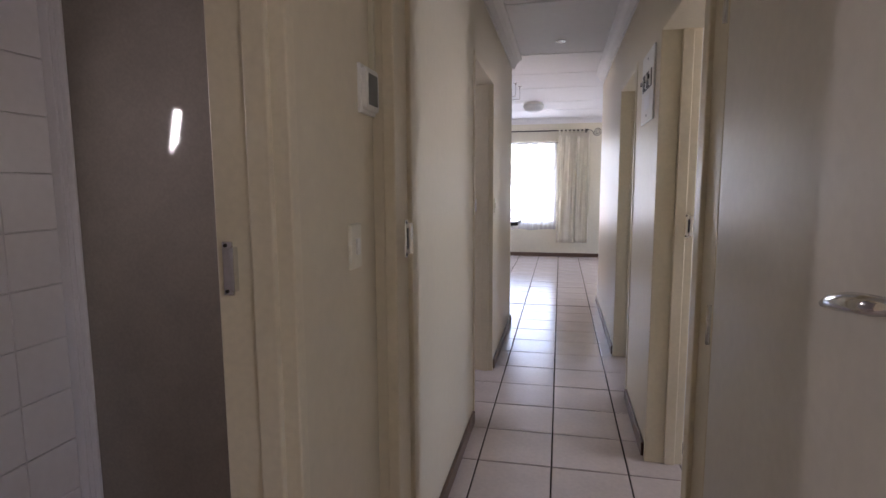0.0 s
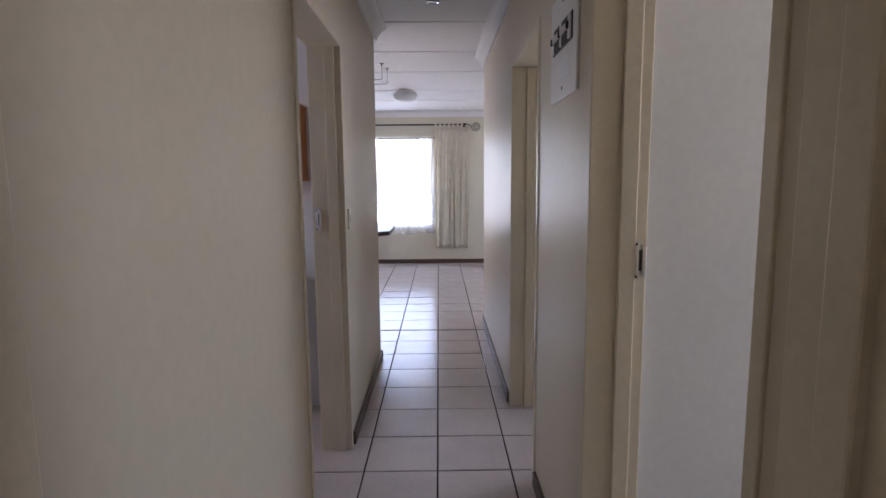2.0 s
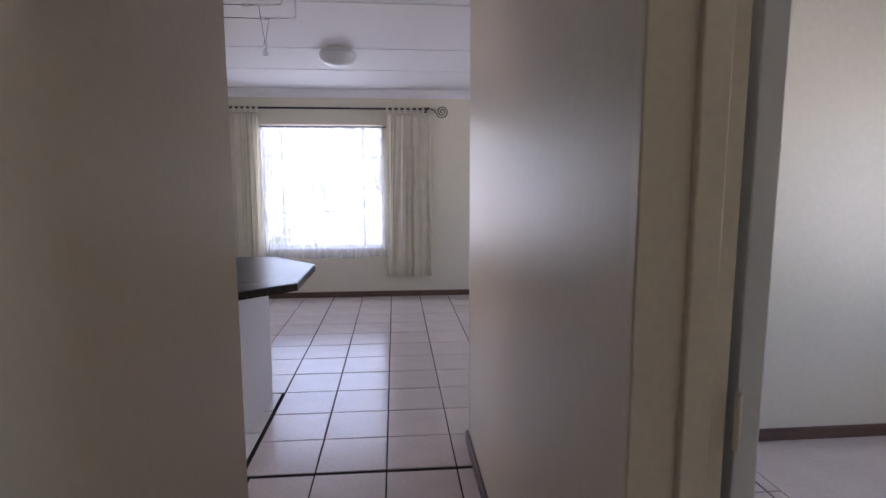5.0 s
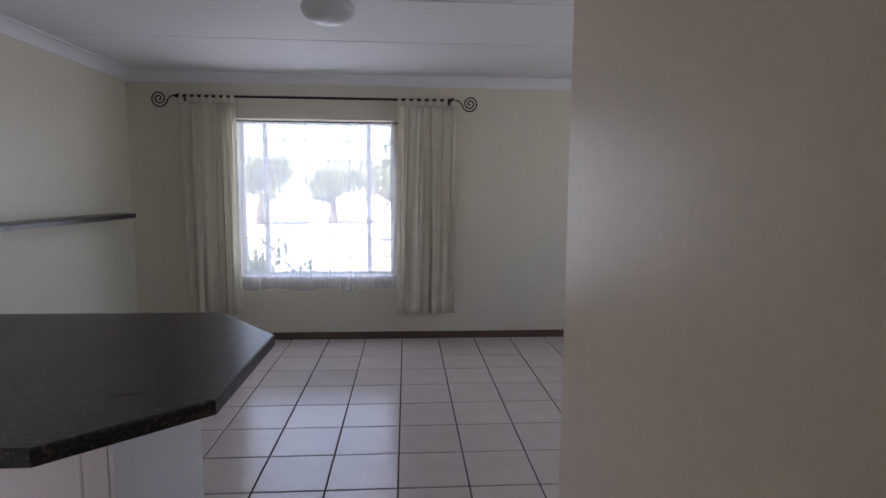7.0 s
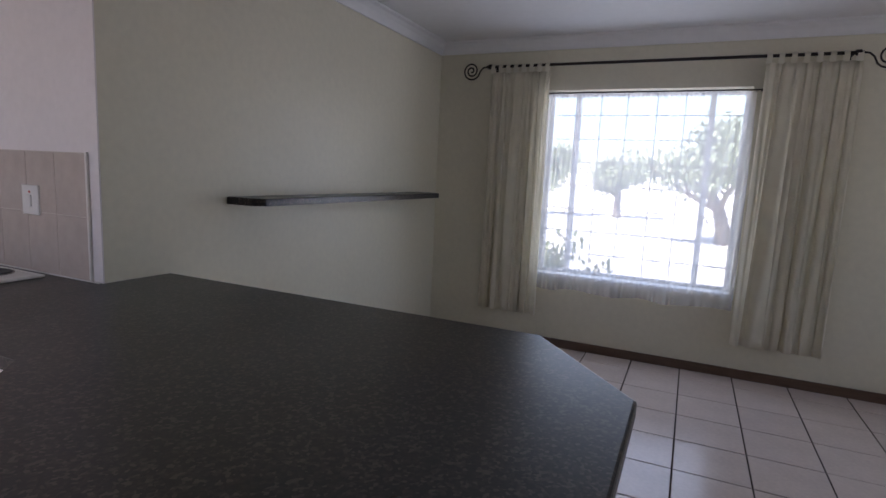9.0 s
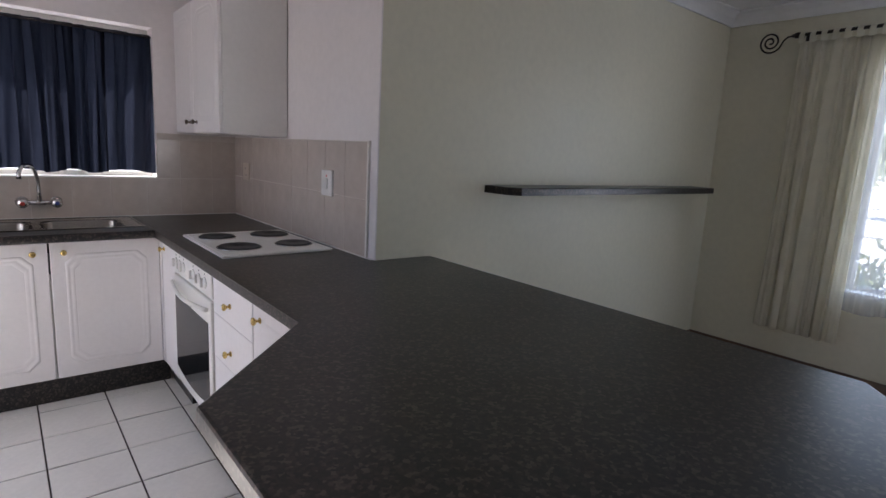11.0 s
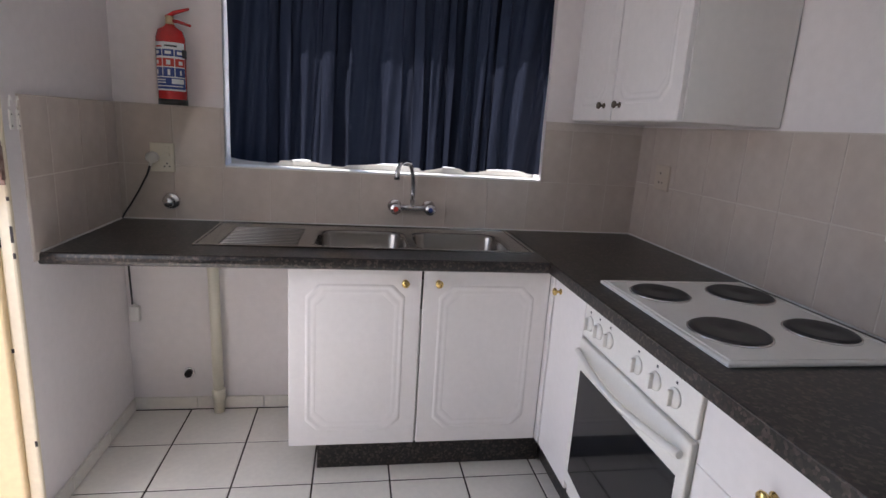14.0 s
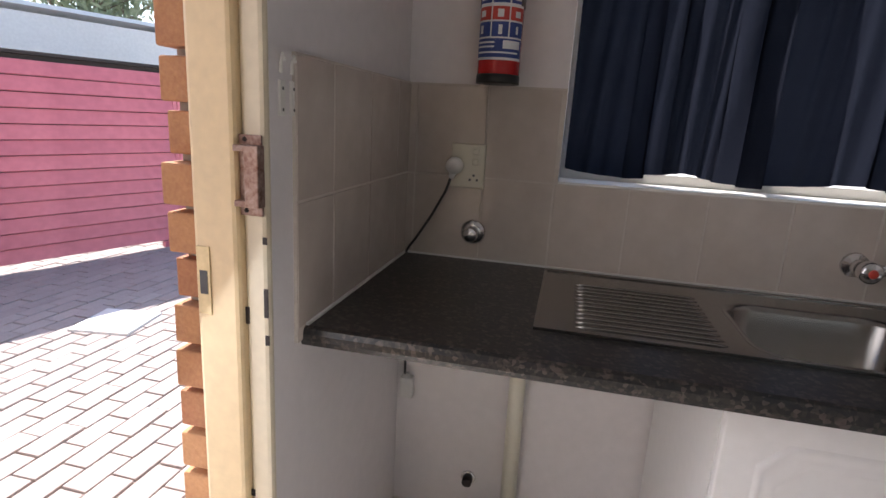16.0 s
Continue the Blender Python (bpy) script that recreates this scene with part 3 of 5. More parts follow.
wall_tiles("splashback_north", "glossy mottled beige splashback tiles behind the cooker", M_wtile, along((-4.358, NY, 0), (1, 0, 0), (0, 0, 1)), 1.73, [(CT, 1.165), (1.165, 1.42)], 0.2, -0.07)
wall_tiles("splashback_south", "glossy beige splashback tiles on the side wall", M_wtile, along((-3.70, SY, 0), (-1, 0, 0), (0, 0, 1)), 0.655, [R1, R2], 0.2, -0.05)
structure("bathroom_tile_bed", boxes((-2.40, -0.66, 4.7334, 4.74, 0.0, 1.285)), M_seal, "white grout bed of the bathroom tiles", "grout")
structure("tile_trim", boxes((-2.63, -2.618, NY - 0.012, NY, CT, 1.425), bevel=0.003), M_plastic, "white plastic tile edge trim", "trim")
wall_tiles("kitchen_tile_skirting_west", "white tile skirting below the sink counter", M_ktile, along((SX, SY, 0), (0, 1, 0), (0, 0, 1)), 0.95, [(0.0, 0.062)], 0.2985, 0.28 - 0.2985, depth=0.008)
wall_tiles("kitchen_tile_skirting_south", "white tile skirting on the side wall", M_ktile, along((-3.63, SY, 0), (-1, 0, 0), (0, 0, 1)), 0.72, [(0.0, 0.062)], 0.2985, -0.15, depth=0.008)
wall_tiles("bathroom_wall_tiles", "glossy white bathroom wall tiles behind the basin", M_btile, along((-2.40, 4.74, 0), (1, 0, 0), (0, 0, 1)), 1.74, [(0.0, 0.2), (0.2, 0.4), (0.4, 0.6), (0.6, 0.8), (0.8, 1.0), (1.0, 1.2), (1.2, 1.285)], 0.15)
wall_tiles("shower_room_wall_tiles", "glossy white shower room wall tiles", M_btile, along((-1.84, 1.0, 0), (0, 1, 0), (0, 0, 1)), 1.02, [(0.2 * i, 0.2 * i + 0.2) for i in range(12)], 0.2, 0.0, None)


# ---- lounge window ----
def window(name, label, x0, x1, z0, z1, y, mullions, glass_y):
    w = thing(name, label, "window", ((x0 + x1) / 2, y, z0), kind="structure")
    fw = 0.035
    bm = boxes((x0, x1, y, y + 0.04, z0, z0 + fw), (x0, x1, y, y + 0.04, z1 - fw, z1), (x0, x0 + fw, y, y + 0.04, z0 + fw, z1 - fw), (x1 - fw, x1, y, y + 0.04, z0 + fw, z1 - fw), bevel=0.003)
    part("window_frame", bm, M_plastic, w)
    for mx in mullions:
        mu = part("mullion", boxes((mx - 0.022, mx + 0.022, y - 0.008, y + 0.045, z0 + fw, z1 - fw), bevel=0.003), M_plastic, w)
        h = bmesh.new()
        s = 1 if mx > (x0 + x1) / 2 else -1
        tube(h, [(mx, y - 0.01, 1.12), (mx, y - 0.035, 1.13), (mx + s * 0.03, y - 0.04, 1.17), (mx + s * 0.055, y - 0.04, 1.12)], 0.006, 8)
        part("handle", h, M_iron, mu, "dark cockspur window handle")
    cuts = [x0 + fw] + list(mullions) + [x1 - fw]
    for a, b in zip(cuts, cuts[1:]):
        g = part("pane", boxes((a, b, glass_y, glass_y + 0.004, z0 + fw, z1 - fw)), M_glass, w)
        g.visible_shadow = False
    return w


WX0, WX1, WZ0, WZ1 = -1.60, -0.13, 0.61, 2.11
window("window_1", "white framed lounge window with two side casements", WX0, WX1, WZ0, WZ1, 10.72, (-1.365, -0.375), 10.74)
structure("window_sill", boxes((WX0, WX1, 10.585, 10.72, WZ0 - 0.004, WZ0 + 0.012), bevel=0.003), M_plastic, "pale plastered inner window sill", "sill")
bars = thing("burglar_bars", "thin grey steel burglar bars across the lounge window", "burglar bars", (-0.87, 10.69, WZ0))
for i in range(1, 8):
    z = WZ0 + (WZ1 - WZ0) * i / 8
    part("bar", boxes((WX0 + 0.002, WX1 - 0.002, 10.684, 10.692, z - 0.004, z + 0.004)), M_bar, bars)
for x in (-1.18, -0.98, -0.76, -0.56):
    part("bar", boxes((x - 0.004, x + 0.004, 10.692, 10.70, WZ0 + 0.014, WZ1)), M_bar, bars)


# ---- curtains ----
def curtain(name, label, x0, x1, z0, z1, y, folds, depth, material, seed, axis="x", flare=0.0, wave=0.0, lap=0.0, parent=None):
    """Hanging cloth with folds that are pinched above and open below."""
    rnd = random.Random(seed)
    ph = [rnd.uniform(0, 6.3) for _ in range(4)]
    nu, nv = int(folds * 18), 26
    pitch = (x1 - x0) / folds
    bm = bmesh.new()
    rows = []
    for j in range(nv + 1):
        v = j / nv
        row = []
        for i in range(nu + 1):
            u = i / nu
            w = 2 * math.pi * folds * (u + 0.045 * math.sin(5 * u + ph[0]) + 0.03 * math.sin(13 * u + ph[1]) + 0.01 * v * math.sin(9 * u + ph[2]))
            d = depth * (0.35 + 0.65 * v) * (math.sin(w) + 0.45 * math.sin(2.1 * w + ph[2] + v * 0.8) * (1 - 0.5 * v))
            d *= 0.6 + 0.4 * math.sin(0.37 * w + ph[1])
            d += 0.006 * math.sin(3.1 * w + 7 * v + ph[3])
            mid = (x0 + x1) / 2
            x = x0 + (x1 - x0) * u + lap * pitch * math.sin(2 * w + ph[3]) * (0.5 + 0.5 * math.sin(0.41 * w + ph[0] + 1.2 * v)) + 0.006 * math.sin(w + 2.5 * v)
            x = mid + (x - mid) * (1 + flare * v * (1 - 0.3 * v))
            z = z1 + (z0 - z1) * v + wave * v * math.sin(w * 0.31 + ph[0])
            row.append(bm.verts.new((x, y + d, z) if axis == "x" else (y + d, x, z)))
        rows.append(row)
    for a, b in zip(rows, rows[1:]):
        for i in range(nu):
            f = bm.faces.new((a[i], a[i + 1], b[i + 1], b[i]))
            f.smooth = True
    ob = part(name, bm, material, parent)
    if not parent:
        tagged(ob, label, "curtain")
    return ob


def tab_curtain(label, x0, x1, seed):
    t = thing("curtain", label, "curtain", ((x0 + x1) / 2, 10.47, 0.28), "lounge curtains")
    c = curtain("cloth", "", x0, x1, 0.275, 2.245, 10.475, 6, 0.036, M_curtain, seed, flare=0.05, lap=0.13, parent=t)
    c.modifiers.new("thick", "SOLIDIFY").thickness = 0.002
    for i in range(8):
        bm = bmesh.new()
        x = x0 + 0.02 + (x1 - x0 - 0.04) * i / 7
        pts = [(x, 10.455, 2.235), (x, 10.452, 2.285), (x, 10.47, 2.308), (x, 10.488, 2.285), (x, 10.485, 2.235)]
        for p, q in zip(pts, pts[1:]):
            a = [bm.verts.new((p[0] - 0.016, p[1], p[2])), bm.verts.new((p[0] + 0.016, p[1], p[2])), bm.verts.new((q[0] + 0.016, q[1], q[2])), bm.verts.new((q[0] - 0.016, q[1], q[2]))]
            bm.faces.new(a)
        tb = part("tab", bm, M_curtain, t)
        tb.modifiers.new("thick", "SOLIDIFY").thickness = 0.002
    return t


tab_curtain("cream cotton tab-top curtain drawn beside the window", -2.05, -1.56, 3)
tab_curtain("cream cotton tab-top curtain gathered at the window edge", -0.09, 0.45, 8)
curtain("net_curtain", "sheer white net curtain hanging over the lounge window", WX0 - 0.02, WX1 + 0.02, 0.50, 2.075, 10.545, 9, 0.010, M_sheer, 5, wave=0.012)
rail = thing("net_curtain_rail", "thin dark rail carrying the net curtain", "curtain rail", (-0.87, 10.55, 2.08))
part("rail", tube(bmesh.new(), [(WX0 - 0.06, 10.548, 2.083), (WX1 + 0.06, 10.548, 2.083)], 0.005, 8), M_iron, rail)
for x in (WX0 - 0.05, WX1 + 0.05):
    part("bracket", boxes((x - 0.006, x + 0.006, 10.548, 10.58, 2.075, 2.09)), M_iron, rail)

rod = thing("curtain_rod", "black wrought iron curtain rod with scroll ends", "curtain rod", (-0.83, 10.47, 2.29))
part("pole", tube(bmesh.new(), [(-2.09, 10.47, 2.29), (0.45, 10.47, 2.29)], 0.011, 10), M_iron, rod)
for ex, s in ((-2.09, -1), (0.45, 1)):
    pts = [(ex, 10.47, 2.29), (ex + s * 0.03, 10.47, 2.285), (ex + s * 0.055, 10.47, 2.262)]
    cx, cz = ex + s * 0.135, 2.262
    a0 = 215
    for i in range(40):
        a = radians(a0 + 800 * i / 39)
        r = 0.074 * (1 - 0.88 * i / 39)
        pts.append((cx + s * r * math.cos(a), 10.47, cz + r * math.sin(a)))
    part("scroll_finial", tube(bmesh.new(), pts, [0.006] * len(pts), 6), M_iron, rod)
    part("collar", lathe(bmesh.new(), [(0.012, -0.02), (0.019, -0.012), (0.019, 0.012), (0.012, 0.02)], pose(ex - s * 0.03, 10.47, 2.29, 0, 90), 12), M_iron, rod)
    bk = boxes((ex - s * 0.06 - 0.008, ex - s * 0.06 + 0.008, 10.47, 10.58, 2.275, 2.285), (ex - s * 0.06 - 0.015, ex - s * 0.06 + 0.015, 10.574, 10.579, 2.24, 2.32))
    part("bracket", bk, M_iron, rod)

# ---- lounge shelf, ceiling lamp, cable lights ----
shelf = bmesh.new()
prism(shelf, [(-2.56, 8.15), (-2.40, 8.15), (-2.35, 8.20), (-2.35, 10.20), (-2.40, 10.25), (-2.56, 10.25)], 1.205, 1.243, bevel=0.006)
tagged(part("wall_shelf", shelf, M_counter), "dark granite laminate shelf fixed to the lounge wall", "shelf")

lamp = thing("ceiling_lamp", "round frosted glass ceiling lamp, switched off", "ceiling lamp", (-0.445, 8.50, CEIL))
part("base", lathe(bmesh.new(), [(0.10, 0), (0.115, -0.015), (0.14, -0.032), (0.138, -0.045)], pose(-0.44, 8.50, CEIL), 32), M_plastic, lamp)
part("shade", lathe(bmesh.new(), [(0.146, -0.038), (0.150, -0.052), (0.150, -0.066), (0.142, -0.088), (0.118, -0.116), (0.075, -0.137), (0.03, -0.146), (0.005, -0.147)], pose(-0.44, 8.50, CEIL), 36), M_frost, lamp)

spot = thing("recessed_downlight", "small white recessed downlight in the corridor ceiling", "downlight", (-0.056, 5.09, CEIL))
part("bezel", lathe(bmesh.new(), [(0.028, -0.002), (0.042, -0.004), (0.044, -0.009), (0.03, -0.012), (0.024, -0.004)], pose(-0.056, 5.09, CEIL), 24), M_chrome, spot)
part("lens", lathe(bmesh.new(), [(0.026, -0.001), (0.022, -0.006), (0.004, -0.008)], pose(-0.056, 5.09, CEIL), 20), M_frost, spot)

cable = thing("cable_light", "chrome low-voltage cable lights above the counter", "cable light", (-1.5, 7.05, CEIL))
for y, x in ((6.90, -0.57), (7.14, -0.54)):
    part("standoff", tube(tube(bmesh.new(), [(x, y, CEIL), (x, y, 2.375), (x - 0.006, y, 2.368), (x - 0.17, y, 2.362)], 0.005, 8), [(x - 0.16, y, 2.362), (x - 0.20, y, 2.362)], 0.009, 8), M_chrome, cable)
    part("rosette", lathe(bmesh.new(), [(0.022, 0), (0.022, -0.004), (0.008, -0.010)], pose(x, y, CEIL), 16), M_chrome, cable)
    part("cable", tube(bmesh.new(), [(x - 0.18, y, 2.362), (-2.55, y, 2.36)], 0.0022, 6), M_iron, cable)
for px in (-0.69, -1.02):
    pd = part("pendant", tube(tube(bmesh.new(), [(px, 6.90, 2.362), (px, 7.015, 2.20)], 0.0014, 5), [(px, 7.14, 2.362), (px, 7.025, 2.20)], 0.0014, 5), M_iron, cable)
    part("socket", lathe(bmesh.new(), [(0.004, 0.03), (0.008, 0.02), (0.011, 0.0), (0.009, -0.012), (0.005, -0.015)], pose(px, 7.02, 2.185), 12), M_chrome, pd)
    part("bulb", lathe(bmesh.new(), [(0.006, 0), (0.012, -0.012), (0.016, -0.028), (0.014, -0.036), (0.002, -0.03)], pose(px, 7.02, 2.170), 14), M_crystal, pd)

# ---- worktops ----
EDGE = 0.042
top = bmesh.new()
PEN = [(-4.358, 7.506), (-4.358, 6.871), (-1.915, 6.871), (-1.56, 6.50), (-0.82, 6.50), (-0.518, 6.765), (-0.518, 7.42), (-0.85, 7.818), (-2.557, 7.818), (-2.557, 7.506)]
prism(top, PEN, CT - EDGE, CT, bevel=0.008)
tagged(part("worktop", top, M_counter), "dark speckled granite laminate worktop with a cut-corner peninsula", "worktop")
BX0, BX1 = -4.20, -3.885
top = bmesh.new()
box(top, -4.358, BX0, SY + 0.002, 6.868, CT - EDGE, CT)
nose = [(BX1, CT - EDGE), (-3.734, CT - EDGE), (-3.724, CT - EDGE + 0.005), (-3.720, CT - EDGE + 0.016), (-3.720, CT - 0.014), (-3.724, CT - 0.004), (-3.732, CT), (BX1, CT)]
prism(top, nose, 0, 6.868 - SY - 0.002, Matrix(((1, 0, 0, 0), (0, 0, 1, SY + 0.002), (0, 1, 0, 0), (0, 0, 0, 1))))
box(top, BX0, BX1, SY + 0.002, 6.0, CT - EDGE, CT)
box(top, BX0, BX1, 6.37, 6.39, CT - EDGE, CT)
box(top, BX0, BX1, 6.78, 6.868, CT - EDGE, CT)
tagged(part("worktop", top, M_counter), "dark speckled granite laminate worktop holding the sink", "worktop")
structure("worktop_seal", boxes((SX + 0.008, SX + 0.014, SY + 0.01, NY - 0.01, CT, CT + 0.005), (-4.35, -2.57, NY - 0.014, NY - 0.008, CT, CT + 0.005), (-4.35, -3.73, SY + 0.008, SY + 0.014, CT, CT + 0.005)), M_seal, "thin white silicone seal along the worktop", "seal")


# ---- cupboards ----
def door_panel(bm_door, bm_trim, m, w, h, clip=0.045):
    """A moulded door: slab, and a soft ridge with clipped corners. m: x along the door, y up, z out."""
    prism(bm_door, [(0.0015, 0), (w - 0.0015, 0), (w - 0.0015, h), (0.0015, h)], 0, 0.017, m, bevel=0.003)
    i = 0.06

    def poly(k):
        a, b, c = i + k, w - i - k, clip
        e, f = i + k, h - i - k
        return [(a + c, e), (b - c, e), (b, e + c), (b, f - c), (b - c, f), (a + c, f), (a, f - c), (a, e + c)]
    loops = [[bm_trim.verts.new(m @ Vector((x, y, z))) for x, y in poly(k)]
             for k, z in ((0, 0.0165), (0.004, 0.0195), (0.009, 0.0205), (0.014, 0.0190), (0.019, 0.0180), (0.024, 0.0188), (0.030, 0.0195), (0.040, 0.0165))]
    for p, q in zip(loops, loops[1:]):
        for k in range(8):
            bm_trim.faces.new((p[k], p[(k + 1) % 8], q[(k + 1) % 8], q[k])).smooth = True


def knob(parent, at, out, material=None):
    m = along(at, Vector(out).orthogonal(), Vector(out).cross(Vector(out).orthogonal()))
    part("knob", lathe(bmesh.new(), [(0.011, 0), (0.011, 0.003), (0.005, 0.006), (0.005, 0.014), (0.012, 0.019), (0.0145, 0.024), (0.012, 0.029), (0.004, 0.031)], m, 16), material or M_brass, parent, "dark bronze knob" if material else "brass knob")


def cupboard(label, x0, x1, y0, y1, z0, z1, group=""):
    """The carcass of a base unit."""
    c = thing("cupboard", label, "cupboard", ((x0 + x1) / 2, (y0 + y1) / 2, z0), group)
    part("carcass", boxes((x0, x1, y0, y1, z0, z1), bevel=0.001), M_lam, c)
    return c


DZ0, DZ1 = 0.155, CT - EDGE - 0.004
# sink unit: doors face +x
su = cupboard("white sink cupboard with two moulded doors", -4.34, -3.795, 5.94, 6.885, 0.15, 0.70, "kitchen cupboards")
part("side_panel", boxes((-4.34, -3.795, 5.928, 5.94, 0.15, DZ1)), M_lam, su)
part("plinth", boxes((-4.3, -3.86, 6.03, 6.95, 0.0, 0.15)), M_counter, su, "dark granite laminate plinth")
for a, b, k in ((5.928, 6.405, 6.343), (6.410, 6.897, 6.466)):
    d, tr = bmesh.new(), bmesh.new()
    door_panel(d, tr, along((-3.793, a, DZ0), (0, 1, 0), (0, 0, 1)), b - a, DZ1 - DZ0)
    dr = part("door", d, M_lamw, su)
    part("moulding", tr, M_lamw, dr)
    knob(dr, (-3.776, k, 0.808), (1, 0, 0))
# run along the cooker wall: fronts face -y, front plane 6.90
cu = cupboard("narrow white corner cupboard beside the oven", -3.757, -3.46, 6.92, 7.49, 0.155, DZ1, "kitchen cupboards")
d = bmesh.new()
prism(d, [(0, 0), (0.272, 0), (0.272, DZ1 - DZ0), (0, DZ1 - DZ0)], 0, 0.017, along((-3.736, 6.919, DZ0), (1, 0, 0), (0, 0, 1)), bevel=0.003)
dr = part("door", d, M_lamw, cu)
knob(dr, (-3.68, 6.902, 0.81), (0, -1, 0))
part("filler", boxes((-3.83, -3.742, 6.899, 6.935, 0.155, DZ1)), M_lamw, cu)
part("plinth", boxes((-3.86, -3.46, 6.965, 7.4, 0.0, 0.155)), M_counter, cu, "dark granite laminate plinth")

dw = cupboard("white drawer unit with brass knobs", -2.835, -2.385, 6.92, 7.49, 0.10, DZ1, "kitchen cupboards")
zs = [0.11, 0.50, 0.69, DZ1]
for za, zb in zip(zs, zs[1:]):
    d = bmesh.new()
    prism(d, [(0, 0), (0.446, 0), (0.446, zb - za - 0.0015), (0, zb - za - 0.0015)], 0, 0.017, along((-2.833, 6.919, za), (1, 0, 0), (0, 0, 1)), bevel=0.003)
    f = part("drawer_front", d, M_lamw, dw)
    knob(f, (-2.41 if za < 0.3 else -2.622, 6.902, {0.11: 0.45, 0.50: 0.572, 0.69: 0.764}[za]), (0, -1, 0))
part("plinth", boxes((-2.85, -1.9, 6.98, 7.4, 0.0, 0.10)), M_counter, dw, "dark granite laminate plinth")
bu = cupboard("white base cupboard with one moulded door", -2.38, -1.965, 6.92, 7.49, 0.10, DZ1, "kitchen cupboards")
d, tr = bmesh.new(), bmesh.new()
door_panel(d, tr, along((-2.378, 6.919, 0.11), (1, 0, 0), (0, 0, 1)), 0.41, DZ1 - 0.11)
dr = part("door", d, M_lamw, bu)
part("moulding", tr, M_lamw, dr)
knob(dr, (-2.31, 6.902, 0.795), (0, -1, 0))

# peninsula body under the cut-corner top
pen = thing("peninsula_cupboard", "white peninsula cupboard with moulded panels under the counter", "cupboard", (-1.4, 7.1, 0), "kitchen cupboards")
body = bmesh.new()
prism(body, [(-1.96, 7.50), (-1.96, 6.92), (-0.876, 6.92), (-0.842, 7.42), (-0.842, 7.50)], 0.10, DZ1)
part("carcass", body, M_lam, pen)
part("plinth", boxes((-1.96, -0.90, 6.985, 7.40, 0.0, 0.10)), M_counter, pen, "dark granite laminate plinth")
part("filler", boxes((-1.958, -1.745, 6.902, 6.92, 0.11, DZ1), bevel=0.002), M_lamw, pen)
for o in (-1.74, -1.315):
    d, tr = bmesh.new(), bmesh.new()
    door_panel(d, tr, along((o, 6.919, 0.11), (1, 0, 0), (0, 0, 1)), 0.42, DZ1 - 0.11)
    dr = part("door", d, M_lamw, pen)
    part("moulding", tr, M_lamw, dr)
d = bmesh.new()
prism(d, [(0, 0), (0.53, 0), (0.53, DZ1), (0, DZ1)], 0, 0.016, along((-0.876, 6.893, 0), (0.034, 0.53, 0), (0, 0, 1)), bevel=0.002)
part("end_panel", d, M_lamw, pen)
part("end_batten", boxes((-0.893, -0.876, 6.890, 6.92, 0.02, DZ1), bevel=0.003), M_lamw, pen)

# wall unit beside the sink window: doors face -y
wu = thing("wall_cupboard", "white wall cupboard with two plain moulded doors", "cupboard", (-3.92, 7.32, 1.43), "kitchen cupboards")
part("carcass", boxes((-4.355, -3.495, 7.16, 7.505, 1.43, 2.15), bevel=0.001), M_lam, wu)
for a, b, k in ((-4.352, -3.965, -4.03), (-3.96, -3.497, -3.895)):
    d, tr = bmesh.new(), bmesh.new()
    door_panel(d, tr, along((a, 7.158, 1.432), (1, 0, 0), (0, 0, 1)), b - a, 0.715)
    dr = part("door", d, M_lamw, wu)
    part("moulding", tr, M_lamw, dr)
    knob(dr, (k, 7.141, 1.49), (0, -1, 0), M_bronze)

# ---- oven and hob ----
ov = thing("built_in_oven", "white built-in electric oven with a black glass door", "oven", (-3.15, 7.2, 0.16))
OX0, OX1, OY = -3.455, -2.842, 6.912
part("body", boxes((OX0, OX1, OY, 7.46, 0.15, DZ1), bevel=0.003), M_plastic, ov)
part("control_panel", boxes((OX0 + 0.002, OX1 - 0.002, OY - 0.014, OY, 0.735, DZ1), bevel=0.005), M_plastic, ov)
for i, x in enumerate((-3.41, -3.345, -3.275, -3.11, -3.02, -2.935)):
    kb = part("control_knob", lathe(bmesh.new(), [(0.025, 0), (0.025, 0.004), (0.0235, 0.006), (0.021, 0.0065), (0.0195, 0.010), (0.002, 0.010)], along((x, OY - 0.014, 0.79), (1, 0, 0), (0, 0, 1)), 20), M_plastic, ov)
    part("knob_grip", boxes((x - 0.0055, x + 0.0055, OY - 0.036, OY - 0.022, 0.770, 0.810), bevel=0.003), M_plastic, kb)
    part("dial_mark", boxes((x - 0.003, x + 0.003, OY - 0.0155, OY - 0.0135, 0.825, 0.831)), M_dark, kb)
od = part("oven_door", boxes((OX0 + 0.002, OX1 - 0.002, OY - 0.020, OY, 0.20, 0.727), bevel=0.006), M_plastic, ov)
gl = bmesh.new()
prism(gl, [(0.54 * t / 12, -0.028 * math.sin(math.pi * t / 12)) for t in range(13)] + [(0.54, 0.37), (0.0, 0.37)], 0, 0.003, along((OX0 + 0.036, OY - 0.020, 0.255), (1, 0, 0), (0, 0, 1)))
part("glass", gl, M_glassblack, od, "black oven glass")
hb = [(OX0 + 0.02 + 0.573 * i / 16, OY - 0.032 - 0.026 * math.sin(math.pi * i / 16), 0.69 - 0.012 * math.sin(math.pi * i / 16)) for i in range(17)]
part("handle", tube(bmesh.new(), hb, 0.010, 8), M_plastic, od)
